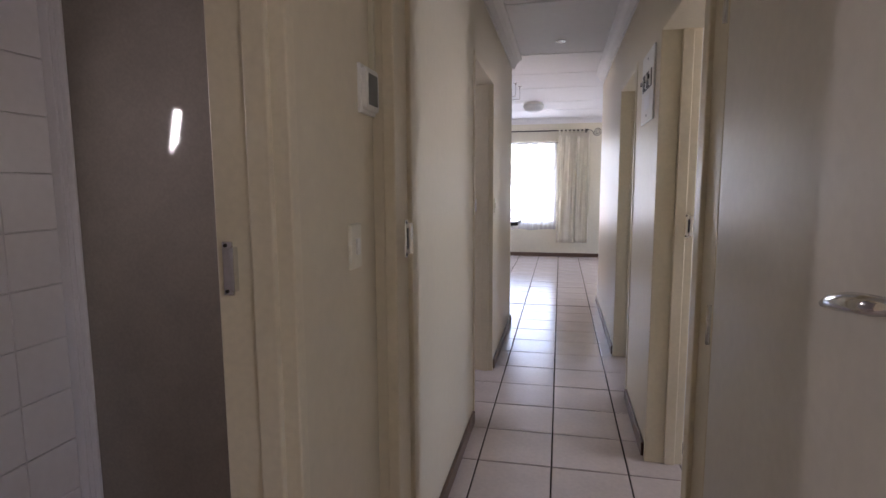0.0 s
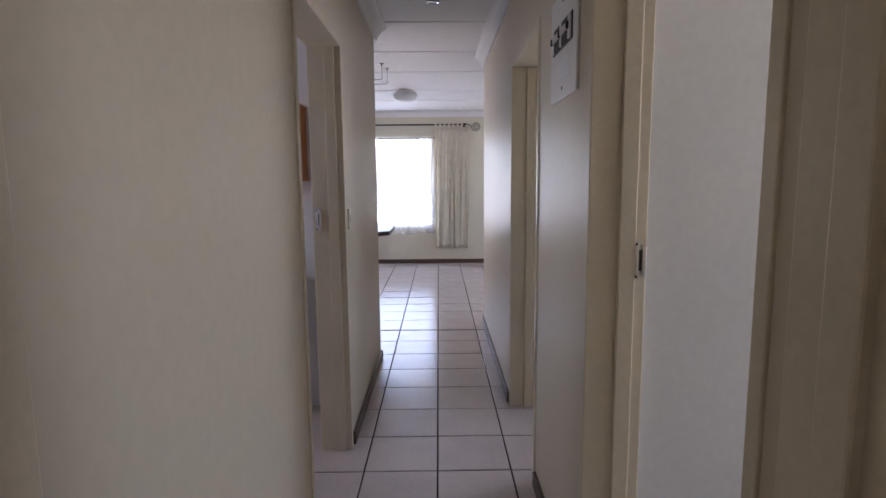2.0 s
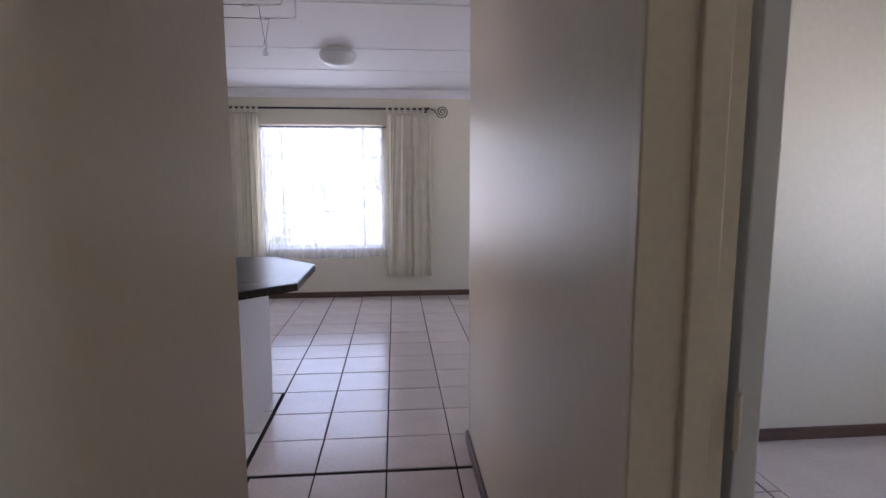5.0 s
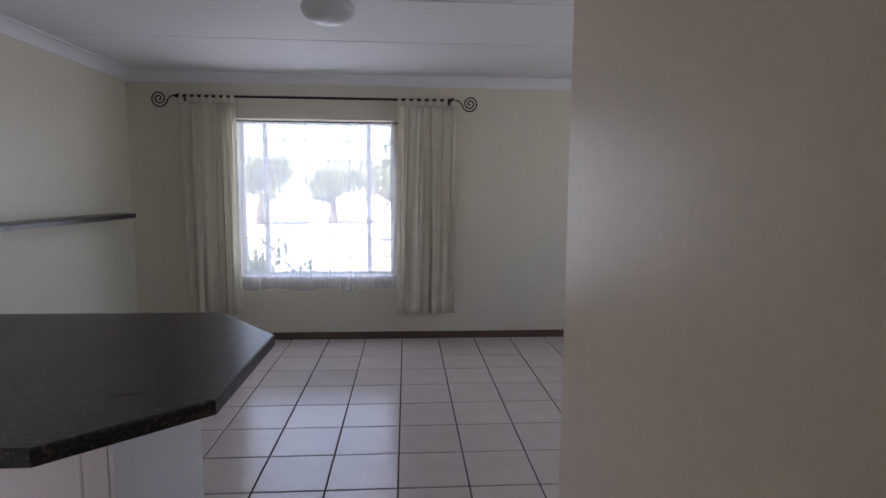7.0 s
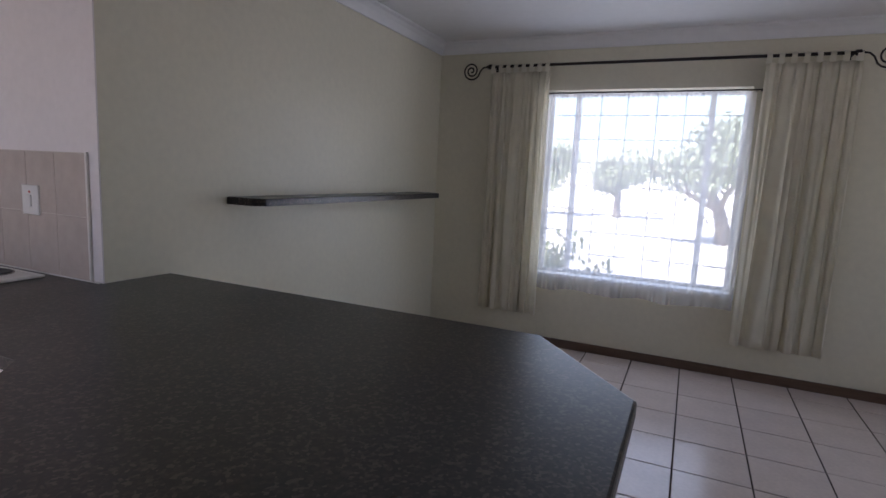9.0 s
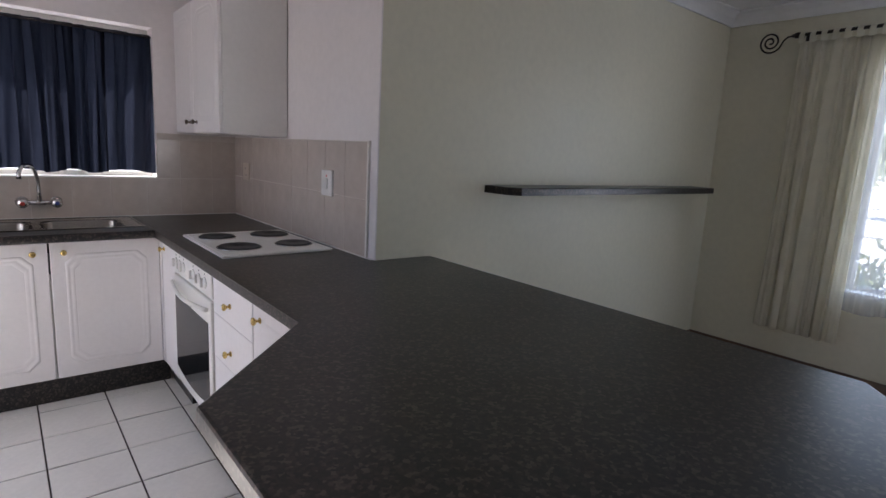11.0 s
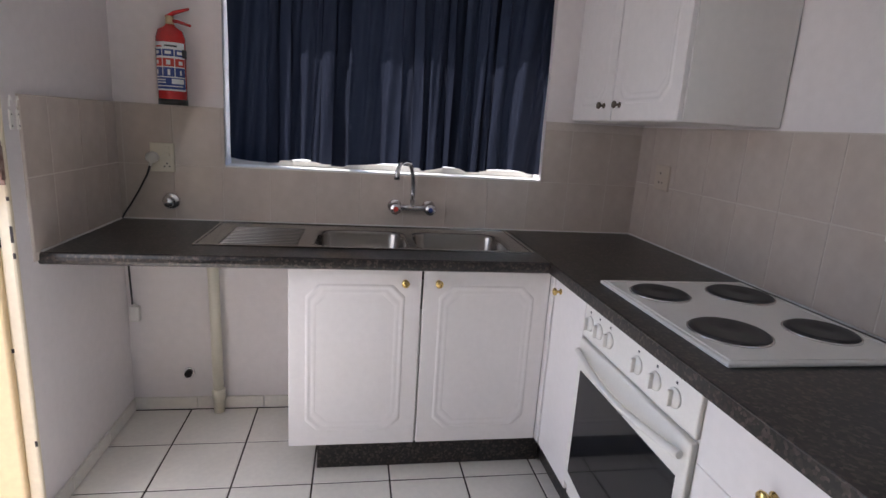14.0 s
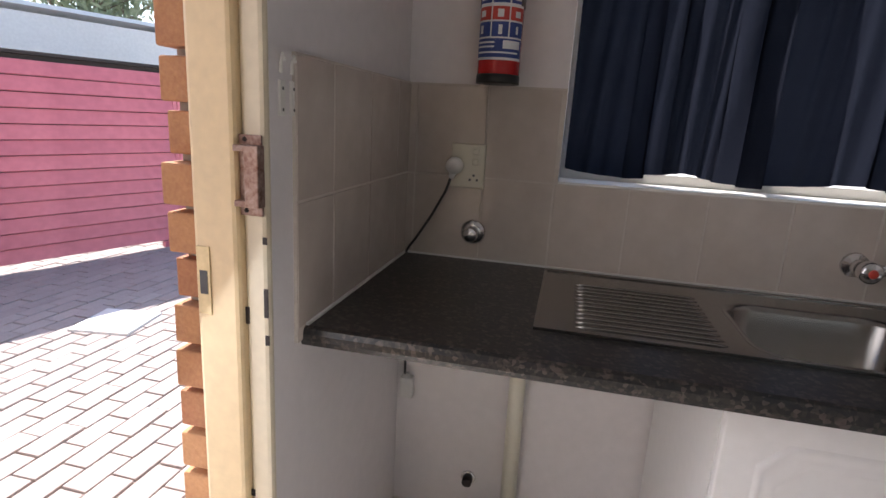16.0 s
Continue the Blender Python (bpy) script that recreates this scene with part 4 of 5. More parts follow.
part("badge", lathe(bmesh.new(), [(0.016, 0), (0.016, 0.002), (0.013, 0.0025)], along((-3.15, OY - 0.023, 0.638), (1, 0, 0), (0, 0, 1)) @ Matrix.Diagonal((1.6, 0.7, 1, 1)), 20), M_chrome, od)
part("vent_strip", boxes((OX0 + 0.01, OX1 - 0.01, OY - 0.006, OY, 0.155, 0.195), bevel=0.002), M_plastic, ov)

hob = thing("hob", "white electric hob with four black solid plates", "hob", (-3.16, 7.21, CT))
HX0, HX1, HY0, HY1 = -3.475, -2.845, 6.945, 7.455
part("tray", boxes((HX0, HX1, HY0, HY1, CT, CT + 0.012), bevel=0.005), M_plastic, hob)
part("rim", ring(bmesh.new(), [(HX0 + 0.012, HY0 + 0.012), (HX1 - 0.012, HY0 + 0.012), (HX1 - 0.012, HY1 - 0.012), (HX0 + 0.012, HY1 - 0.012)], [(HX0 + 0.02, HY0 + 0.02), (HX1 - 0.02, HY0 + 0.02), (HX1 - 0.02, HY1 - 0.02), (HX0 + 0.02, HY1 - 0.02)], CT + 0.0115, CT + 0.0145), M_plastic, hob)
for x, y, r in ((-3.33, 7.07, 0.083), (-3.02, 7.075, 0.093), (-3.325, 7.335, 0.093), (-3.02, 7.335, 0.083)):
    hp = part("hotplate", lathe(bmesh.new(), [(r, 0), (r, 0.006), (r - 0.006, 0.0095), (r - 0.014, 0.0085), (0.028, 0.0085), (0.024, 0.0065), (0.002, 0.0065)], pose(x, y, CT + 0.012), 36), M_black, hob)
    part("plate_rim", lathe(bmesh.new(), [(r + 0.006, 0), (r + 0.006, 0.003), (r, 0.005), (r, 0.0)], pose(x, y, CT + 0.012), 36), M_chrome, hp)

# ---- sink and tap ----
snk = thing("double_sink", "stainless steel double sink with a ribbed drainer", "sink", (-4.05, 6.2, CT))
deck = bmesh.new()
S0, S1, Q0, Q1 = -4.31, -3.865, 5.59, 6.85
b1, b2 = (6.005, 6.365), (6.395, 6.775)
zt = CT + 0.004
for r in ((S0, BX0 + 0.0, Q0, Q1), (BX1, S1, Q0, Q1), (BX0, BX1, Q0, b1[0]), (BX0, BX1, b1[1], b2[0]), (BX0, BX1, b2[1], Q1)):
    box(deck, r[0], r[1], r[2], r[3], CT + 0.0005, zt)
part("deck", deck, M_sink, snk)
part("raised_rim", ring(bmesh.new(), [(S0, Q0), (S1, Q0), (S1, Q1), (S0, Q1)], [(S0 + 0.008, Q0 + 0.008), (S1 - 0.008, Q0 + 0.008), (S1 - 0.008, Q1 - 0.008), (S0 + 0.008, Q1 - 0.008)], zt - 0.001, zt + 0.003), M_sink, snk)


def rounded(x0, x1, y0, y1, r, n=5):
    return [p for cx, cy, a in ((x1 - r, y1 - r, 0), (x0 + r, y1 - r, 90), (x0 + r, y0 + r, 180), (x1 - r, y0 + r, 270)) for p in arc(cx, cy, r, a, a + 90, n)]


for y0, y1 in (b1, b2):
    bm = bmesh.new()
    loops = []
    for ins, z, r in ((-0.010, zt + 0.0005, 0.075), (0.0, zt, 0.07), (0.006, zt - 0.012, 0.068), (0.014, zt - 0.13, 0.06), (0.05, zt - 0.15, 0.05)):
        loops.append([bm.verts.new((x, y, z)) for x, y in rounded(BX0 + ins, BX1 - ins, y0 + ins, y1 - ins, r)])
    for a, b in zip(loops, loops[1:]):
        for i in range(len(a)):
            f = bm.faces.new((a[i], a[(i + 1) % len(a)], b[(i + 1) % len(b)], b[i]))
            f.smooth = True
    bm.faces.new(loops[-1])
    bw = part("bowl", bm, M_sink, snk)
    square = [c for c in ((BX1, y1), (BX0, y1), (BX0, y0), (BX1, y0)) for _ in range(6)]
    part("bowl_surround", ring(bmesh.new(), square, rounded(BX0, BX1, y0, y1, 0.07), CT + 0.0005, zt), M_sink, bw)
    part("waste", lathe(bmesh.new(), [(0.035, 0), (0.032, 0.003), (0.012, 0.001), (0.002, 0.001)], pose((BX0 + BX1) / 2, (y0 + y1) / 2, zt - 0.1495), 20), M_chrome, bw)
for i in range(12):
    x = -4.20 + i * 0.027
    part("drainer_rib", tube(bmesh.new(), [(x, 5.67, zt - 0.001), (x, 5.69, zt + 0.001), (x, 5.93, zt + 0.001), (x, 5.95, zt - 0.001)], 0.003, 6), M_sink, snk)

tap = thing("sink_mixer_tap", "wall-mounted chrome swan-neck sink mixer tap", "tap", (-4.30, 6.41, 1.0))
for y in (6.335, 6.49):
    hd = part("tap_head", lathe(bmesh.new(), [(0.032, 0.0), (0.03, 0.008), (0.017, 0.012), (0.017, 0.05), (0.022, 0.055), (0.026, 0.065), (0.026, 0.085), (0.02, 0.092), (0.002, 0.093)], along((SX + 0.008, y, 1.0), (0, 1, 0), (0, 0, 1)), 18), M_chrome, tap)
    part("indicator", lathe(bmesh.new(), [(0.011, 0), (0.010, 0.002), (0.001, 0.0022)], along((SX + 0.101, y, 1.0), (0, 1, 0), (0, 0, 1)), 14), M_lred if y < 6.4 else M_blue, hd)
part("bridge", tube(bmesh.new(), [(-4.315, 6.335, 1.0), (-4.315, 6.49, 1.0)], 0.014, 10), M_chrome, tap)
sp = [(-4.315, 6.412, 1.0), (-4.31, 6.412, 1.06), (-4.305, 6.41, 1.13), (-4.29, 6.40, 1.175), (-4.262, 6.385, 1.203), (-4.22, 6.36, 1.213), (-4.18, 6.34, 1.203), (-4.155, 6.328, 1.175), (-4.148, 6.324, 1.14)]
part("spout", tube(bmesh.new(), sp, [0.013, 0.011, 0.010, 0.010, 0.010, 0.010, 0.010, 0.010, 0.013], 10), M_chrome, tap)

# ---- kitchen window and curtain ----
kw = thing("window_2", "white framed kitchen window behind a dark curtain", "window", (-4.5, 6.3, 1.14), kind="structure")
KX = -4.52
part("window_frame", boxes((KX, KX + 0.035, 5.60, 7.02, 1.14, 1.175), (KX, KX + 0.035, 5.60, 7.02, 2.005, 2.04), (KX, KX + 0.035, 5.60, 5.635, 1.175, 2.005), (KX, KX + 0.035, 6.985, 7.02, 1.175, 2.005), bevel=0.003), M_plastic, kw)
for y in (6.07, 6.54):
    part("mullion", boxes((KX, KX + 0.035, y - 0.018, y + 0.018, 1.175, 2.005), bevel=0.003), M_plastic, kw)
for a, b in ((5.635, 6.07), (6.07, 6.54), (6.54, 6.985)):
    g = part("pane", boxes((KX + 0.012, KX + 0.016, a, b, 1.175, 2.005)), M_glass, kw)
    g.visible_shadow = False
structure("window_sill", boxes((KX + 0.035, SX, 5.60, 7.02, 1.136, 1.146)), M_plastic, "white kitchen window sill", "sill")
curtain("kitchen_curtain", "dark navy gathered curtain covering the kitchen window", 5.606, 7.014, 1.175, 2.0, -4.41, 13, 0.036, M_navy, 11, axis="y", wave=0.011, lap=0.17)
kr = thing("curtain_wire", "thin rod carrying the kitchen curtain", "curtain rod", (-4.4, 6.3, 2.0))
part("rod", tube(bmesh.new(), [(-4.395, 5.60, 1.985), (-4.395, 7.02, 1.985)], 0.006, 8), M_iron, kr)

# ---- kitchen fittings ----
fx = thing("fire_extinguisher", "red fire extinguisher with a blue and white label on the wall", "fire extinguisher", (-4.28, 5.43, 1.385))
EX, EY = -4.285, 5.425
part("cylinder", lathe(bmesh.new(), [(0.05, 0.0), (0.053, 0.006), (0.053, 0.25), (0.045, 0.278), (0.022, 0.292), (0.018, 0.30)], pose(EX, EY, 1.39), 28), M_red, fx)
part("base_ring", lathe(bmesh.new(), [(0.0545, 0), (0.0545, 0.02), (0.0535, 0.022)], pose(EX, EY, 1.386), 28), M_rubber, fx)
part("valve", lathe(bmesh.new(), [(0.016, 0), (0.016, 0.03), (0.012, 0.034)], pose(EX, EY, 1.688), 14), M_dullbrass, fx)
lv = bmesh.new()
tube(lv, [(EX, EY - 0.012, 1.715), (EX + 0.005, EY + 0.02, 1.735), (EX + 0.01, EY + 0.075, 1.752)], [0.009, 0.008, 0.005], 8)
tube(lv, [(EX, EY - 0.012, 1.705), (EX + 0.005, EY + 0.03, 1.703), (EX + 0.01, EY + 0.08, 1.69)], [0.008, 0.007, 0.005], 8)
part("lever", lv, M_red, fx)


def band(a0, a1, z0, z1, r, material, parent, name):
    bm = bmesh.new()
    rows = [[bm.verts.new((EX + r * math.cos(radians(a)), EY + r * math.sin(radians(a)), z)) for a in np.linspace(a0, a1, 13)] for z in (z0, z1)]
    for i in range(12):
        f = bm.faces.new((rows[0][i], rows[0][i + 1], rows[1][i + 1], rows[1][i]))
        f.smooth = True
    return part(name, bm, material, parent)


lab = band(-78, 78, 1.44, 1.621, 0.0534, M_lwhite, fx, "label_sheet")
for z0, z1, a0, a1, m_ in ((1.446, 1.489, -76, 76, M_blue), (1.493, 1.527, -76, -22, M_blue), (1.493, 1.527, -18, 26, M_blue), (1.493, 1.527, 30, 76, M_blue),
                           (1.531, 1.561, -76, -22, M_lred), (1.531, 1.561, -18, 26, M_lred), (1.531, 1.561, 30, 76, M_lred), (1.569, 1.594, -76, -22, M_blue), (1.569, 1.594, -18, 26, M_blue), (1.569, 1.594, 30, 76, M_blue),
                           (1.601, 1.607, -60, -20, M_lred), (1.604, 1.610, -10, 40, M_dark)):
    band(a0, a1, z0, z1, 0.0537, m_, lab, "label_print")
for z0, z1, a0, a1 in ((1.539, 1.553, -60, -40), (1.537, 1.555, -4, 12), (1.538, 1.552, 44, 62), (1.500, 1.519, -58, -46), (1.498, 1.520, 0, 10), (1.500, 1.518, 48, 56), (1.466, 1.485, 14, 66), (1.478, 1.482, -66, -8),
                       (1.468, 1.472, -66, -8), (1.455, 1.459, -66, 60), (1.576, 1.588, -62, -36), (1.576, 1.588, -8, 16), (1.576, 1.588, 38, 64)):
    band(a0, a1, z0, z1, 0.0540, M_lwhite, lab, "label_print")
for a0, a1 in ((60, 150), (-150, -80)):
    band(a0, a1, 1.566, 1.598, 0.0552, M_rubber, fx, "strap")
part("bracket", boxes((SX, SX + 0.025, EY - 0.02, EY + 0.02, 1.42, 1.66)), M_rubber, fx)


def face_plate(name, label, category, m, w, h, material, group=""):
    t = thing(name, label, category, m.translation, group)
    part("plate", prism(bmesh.new(), [(-w / 2, -h / 2), (w / 2, -h / 2), (w / 2, h / 2), (-w / 2, h / 2)], 0, 0.009, m, bevel=0.003), material, t)
    return t


def local_box(m, *r, bevel=0.0):
    bm = boxes(r, bevel=bevel)
    bmesh.ops.transform(bm, matrix=m, verts=bm.verts)
    return bm


# socket with plug beside the sink
m = along((SX + 0.008, 5.352, 1.170), (0, 1, 0), (0, 0, 1))
so = face_plate("wall_socket", "cream double wall socket with a white plug in it", "socket", m, 0.095, 0.12, M_cplastic, "wall sockets")
for z in (0.028, 0.0):
    part("socket_switch", local_box(m, 0.012, 0.030, z + 0.004, z + 0.02, 0.008, 0.013, bevel=0.002), M_cplastic, so)
for a, b in ((0.018, -0.025), (0.028, -0.037), (0.008, -0.037)):
    part("pin_hole", local_box(m, a - 0.003, a + 0.003, b - 0.003, b + 0.003, 0.0085, 0.0098), M_dark, so)
plug = thing("plug", "white round plug with a black flex", "plug", (SX + 0.02, 5.318, 1.18))
part("plug_body", lathe(bmesh.new(), [(0.022, 0), (0.024, 0.012), (0.022, 0.03), (0.014, 0.042), (0.002, 0.044)], along((SX + 0.017, 5.318, 1.17), (0, 1, 0), (0, 0, 1)), 18), M_plastic, plug)
part("plug_tail", tube(bmesh.new(), [(SX + 0.04, 5.318, 1.16), (SX + 0.042, 5.312, 1.135)], [0.012, 0.007], 8), M_plastic, plug)
part("flex", tube(bmesh.new(), [(SX + 0.042, 5.312, 1.14), (SX + 0.045, 5.30, 1.10), (SX + 0.05, 5.265, 1.03), (SX + 0.045, 5.225, 0.965), (SX + 0.04, 5.20, 0.93), (SX + 0.035, 5.19, 0.912)], 0.004, 6), M_rubber, plug)
part("flex", tube(bmesh.new(), [(SX + 0.035, 5.195, 0.86), (SX + 0.03, 5.197, 0.70), (SX + 0.025, 5.20, 0.52)], 0.004, 6), M_rubber, plug)
cn = thing("isolator_box", "small white cable outlet under the counter", "outlet", (SX, 5.205, 0.47))
part("cover", boxes((SX, SX + 0.03, 5.185, 5.225, 0.44, 0.51), bevel=0.005), M_plastic, cn)
part("gland", lathe(bmesh.new(), [(0.012, 0), (0.010, 0.012), (0.006, 0.014)], pose(SX + 0.02, 5.203, 0.51), 12), M_plastic, cn)

st = thing("stop_valve", "round chrome stop valve on the splashback", "valve", (SX, 5.375, 0.99))
part("rose", lathe(bmesh.new(), [(0.036, 0), (0.034, 0.008), (0.02, 0.014)], along((SX + 0.008, 5.378, 0.985), (0, 1, 0), (0, 0, 1)), 22), M_chrome, st)
part("valve_handle", lathe(bmesh.new(), [(0.015, 0.01), (0.018, 0.03), (0.021, 0.045), (0.017, 0.052), (0.002, 0.053)], along((SX + 0.008, 5.378, 0.985), (0, 1, 0), (0, 0, 1)), 18), M_chrome, st)

pipe = thing("waste_pipe", "white plastic waste pipe rising from the floor", "pipe", (SX + 0.03, 5.55, 0))
part("pipe", tube(bmesh.new(), [(SX + 0.035, 5.552, 0.0), (SX + 0.035, 5.545, 0.62), (SX + 0.035, 5.54, 0.78)], 0.024, 14), M_cplastic, pipe)
part("collar", lathe(bmesh.new(), [(0.026, 0), (0.03, 0.004), (0.03, 0.05), (0.026, 0.055)], pose(SX + 0.035, 5.552, 0.062), 16), M_cplastic, pipe)
part("top_socket", lathe(bmesh.new(), [(0.026, 0), (0.031, 0.006), (0.031, 0.06), (0.027, 0.062), (0.022, 0.02)], pose(SX + 0.035, 5.54, 0.745), 16), M_cplastic, pipe)
part("clip", boxes((SX, SX + 0.04, 5.508, 5.576, 0.735, 0.75)), M_cplastic, pipe)

pv = thing("wall_pipe_stub", "small dark capped pipe stub in the wall", "pipe", (SX, 5.417, 0.18))
part("stub", lathe(bmesh.new(), [(0.016, 0), (0.016, 0.03), (0.011, 0.034), (0.002, 0.034)], along((SX, 5.417, 0.185), (0, 1, 0), (0, 0, 1)), 14), M_iron, pv)
part("rose", lathe(bmesh.new(), [(0.024, 0), (0.022, 0.004), (0.016, 0.005)], along((SX, 5.417, 0.185), (0, 1, 0), (0, 0, 1)), 14), M_chrome, pv)

m = along((-2.995, NY - 0.008, 1.215), (1, 0, 0), (0, 0, 1))
sk = face_plate("cooker_switch", "white cooker isolator switch on the splashback", "switch", m, 0.115, 0.125, M_plastic, "wall sockets")
part("rocker", local_box(m, -0.014, 0.014, -0.028, 0.022, 0.008, 0.016, bevel=0.003), M_plastic, sk)
part("indicator", local_box(m, -0.005, 0.005, 0.03, 0.038, 0.008, 0.011), M_lred, sk)
m = along((-4.12, NY - 0.008, 1.205), (1, 0, 0), (0, 0, 1))
sk = face_plate("wall_socket", "beige wall socket on the splashback in the corner", "socket", m, 0.11, 0.11, M_tan, "wall sockets")
for a, b in ((-0.01, 0.02), (0.01, -0.02), (-0.015, -0.02)):
    part("pin_hole", local_box(m, a - 0.004, a + 0.004, b - 0.004, b + 0.004, 0.0085, 0.010), M_dark, sk)

# ---- back door opening, brick reveal ----
bd = thing("door_frame_6", "yellow painted steel back door frame with chipped edges", "door frame", (-3.6, 5.1, 0), kind="structure")
part("jamb", boxes((-3.63, -3.595, 5.050, 5.130, 0, HEAD + 0.035), bevel=0.008), M_yellow, bd)
part("jamb", boxes((-2.775, -2.74, 5.066, 5.130, 0, HEAD + 0.035), bevel=0.005), M_yellow, bd)
part("frame_head", boxes((-3.595, -2.775, 5.066, 5.130, HEAD, HEAD + 0.035), bevel=0.005), M_yellow, bd)
part("plaster_reveal", boxes((-3.632, -3.612, 5.130, 5.172, 0, HEAD), bevel=0.008), M_steel, bd)
for y, z, h in ((5.168, 0.985, 0.05), (5.133, 0.96, 0.03), (5.169, 0.92, 0.018), (5.168, 1.09, 0.012), (5.134, 0.62, 0.014), (5.168, 0.30, 0.02)):
    part("paint_chip", boxes((-3.6125, -3.6108, y - 0.004, y + 0.004, z - h / 2, z + h / 2), bevel=0.0006), M_iron, bd)
rp = thing("gate_lock_keep", "worn rusty steel lock keep on the reveal edge", "lock keep", (-3.61, 5.15, 1.2))
part("plate", boxes((-3.612, -3.607, 5.128, 5.168, 1.13, 1.255), bevel=0.001), M_rust, rp)
part("keep", boxes((-3.610, -3.590, 5.148, 5.172, 1.145, 1.24), (-3.610, -3.592, 5.128, 5.150, 1.145, 1.155), (-3.610, -3.592, 5.128, 5.150, 1.23, 1.24), bevel=0.002), M_rust, rp)
for z in (1.138, 1.248):
    part("screw", lathe(bmesh.new(), [(0.004, 0), (0.003, 0.002), (0.001, 0.002)], along((-3.607, 5.14, z), (0, 1, 0), (0, 0, 1)), 8), M_iron, rp)
bp_ = thing("strike_plate", "brass striker plate let into the yellow frame", "striker", (-3.59, 5.05, 1.0), "door strikers")
part("plate", boxes((-3.5945, -3.5925, 5.056, 5.080, 0.96, 1.075), bevel=0.0006), M_dullbrass, bp_)
part("latch_hole", boxes((-3.5930, -3.5918, 5.061, 5.075, 0.995, 1.035)), M_dark, bp_)
hooks = thing("gate_latch_marks", "chipped screw marks and old clips on the wall", "wall clips", (-3.68, 5.17, 1.36))
for x in (-3.665, -3.70):
    hk = [(x, 5.176, 1.37), (x + 0.008, 5.178, 1.378), (x + 0.012, 5.177, 1.365), (x + 0.011, 5.176, 1.35)]
    part("clip", tube(bmesh.new(), hk, 0.003, 6), M_plastic, hooks)
    part("clip_plate", boxes((x - 0.006, x + 0.01, 5.17, 5.1745, 1.285, 1.34), bevel=0.001), M_plastic, hooks)
    part("screw_hole", boxes((x, x + 0.004, 5.17, 5.1752, 1.292, 1.297)), M_dark, hooks)
    part("screw_hole", boxes((x, x + 0.004, 5.17, 5.1752, 1.325, 1.33)), M_dark, hooks)

bw = thing("brick_wall", "orange face brick outer wall at the back door", "brick wall", kind="structure")
part("mortar", boxes((-4.61, -3.685, 4.968, 5.062, -0.16, 2.6), (-2.70, -2.57, 4.968, 5.062, -0.16, 2.6), (-3.685, -2.70, 4.968, 5.062, HEAD + 0.04, 2.6)), M_mortar, bw)
bk = mesh("brick", boxes((-0.109, 0.109, -0.052, 0.052, -0.036, 0.036), bevel=0.004), M_brick)
half = mesh("brick", boxes((-0.052, 0.052, -0.052, 0.052, -0.036, 0.036), bevel=0.004), M_brick)
for row in range(32):
    z = -0.12 + row * 0.0855
    if z > 2.5:
        break
    shift = 0.1165 if row % 2 else 0.0
    for i in range(4):
        if row % 2 and i == 0:
            ob = new("brick", half)
            ob.location = (-3.642 - 0.054, 5.010, z)
        else:
            ob = new("brick", bk)
            ob.location = (-3.642 - 0.111 - 0.229 * i + shift, 5.010, z)
        ob.location.x += random.uniform(-0.010, 0.004) - (0.012 if row % 3 == 1 else 0)
        ob.rotation_euler = (0, random.uniform(-0.01, 0.01), random.uniform(-0.012, 0.012))
        ob.parent = bw

# ---- back yard ----
YZ = -0.10
structure("paving_bed", boxes((-14, -2.57, -6, 4.96, -0.16, YZ - 0.012)), M_sand, "sand bed of the yard paving", "paving")
pv_thing = thing("pavement", "pale brick pavers in the back yard", "paving", kind="structure")
PW, PL = 0.105, 0.215
pm = mesh("paver", boxes((-PL / 2, PL / 2, -PW / 2, PW / 2, -0.03, 0.0), bevel=0.004), M_paver)
count = 0
rows_v, rows_f = [], []
for k in range(70):
    for i in range(40):
        x = -3.0 - (i + 0.5 * (k % 2)) * (PL + 0.009)
        y = 4.90 - k * (PW + 0.009)
        dx, dy = x + 3.6, y - 5.0
        if x < -11.5 or abs(math.atan2(-dx, -dy) - radians(50)) > radians(34):
            continue
        z = YZ + random.uniform(-0.004, 0.003)
        if y > 3.3 and x > -5.6 and count < 290:
            ob = new("paver", pm)
            ob.location = (x, y, z)
            ob.rotation_euler = (random.uniform(-0.012, 0.012), random.uniform(-0.012, 0.012), random.uniform(-0.02, 0.02))
            ob.parent = pv_thing
            count += 1
        else:
            b0 = len(rows_v)
            hx, hy = PL / 2, PW / 2
            for zz, e in ((-0.03, 0), (-0.004, 0), (0, 0.004)):
                rows_v += [(x - hx + e, y - hy + e, z + zz), (x + hx - e, y - hy + e, z + zz), (x + hx - e, y + hy - e, z + zz), (x - hx + e, y + hy - e, z + zz)]
            rows_f += [(b0 + 8, b0 + 9, b0 + 10, b0 + 11)]
            for r in (0, 4):
                rows_f += [(b0 + r + j, b0 + r + (j + 1) % 4, b0 + r + 4 + (j + 1) % 4, b0 + r + 4 + j) for j in range(4)]
me = bpy.data.meshes.new("far_pavers")
me.from_pydata(rows_v, [], rows_f)
me.materials.append(M_paver)
fp = new("far_pavers", me)
fp.parent = pv_thing
tagged(fp, kind="stuff")
dc = thing("drain_cover", "square pale concrete drain cover in the paving", "drain cover", (-5.58, 2.9, YZ))
part("slab", local_box(pose(-5.58, 2.9, YZ + 0.006, 0, 0, 10), -0.19, 0.19, -0.19, 0.19, -0.02, 0.008, bevel=0.005), M_yard, dc)


# slatted gate: from g0 along u
G0 = Vector((-5.0, 0.96, 0))
GU = Vector((-1.3, 0.48, 0)).normalized()
GN = Vector((0.48, 1.3, 0)).normalized()


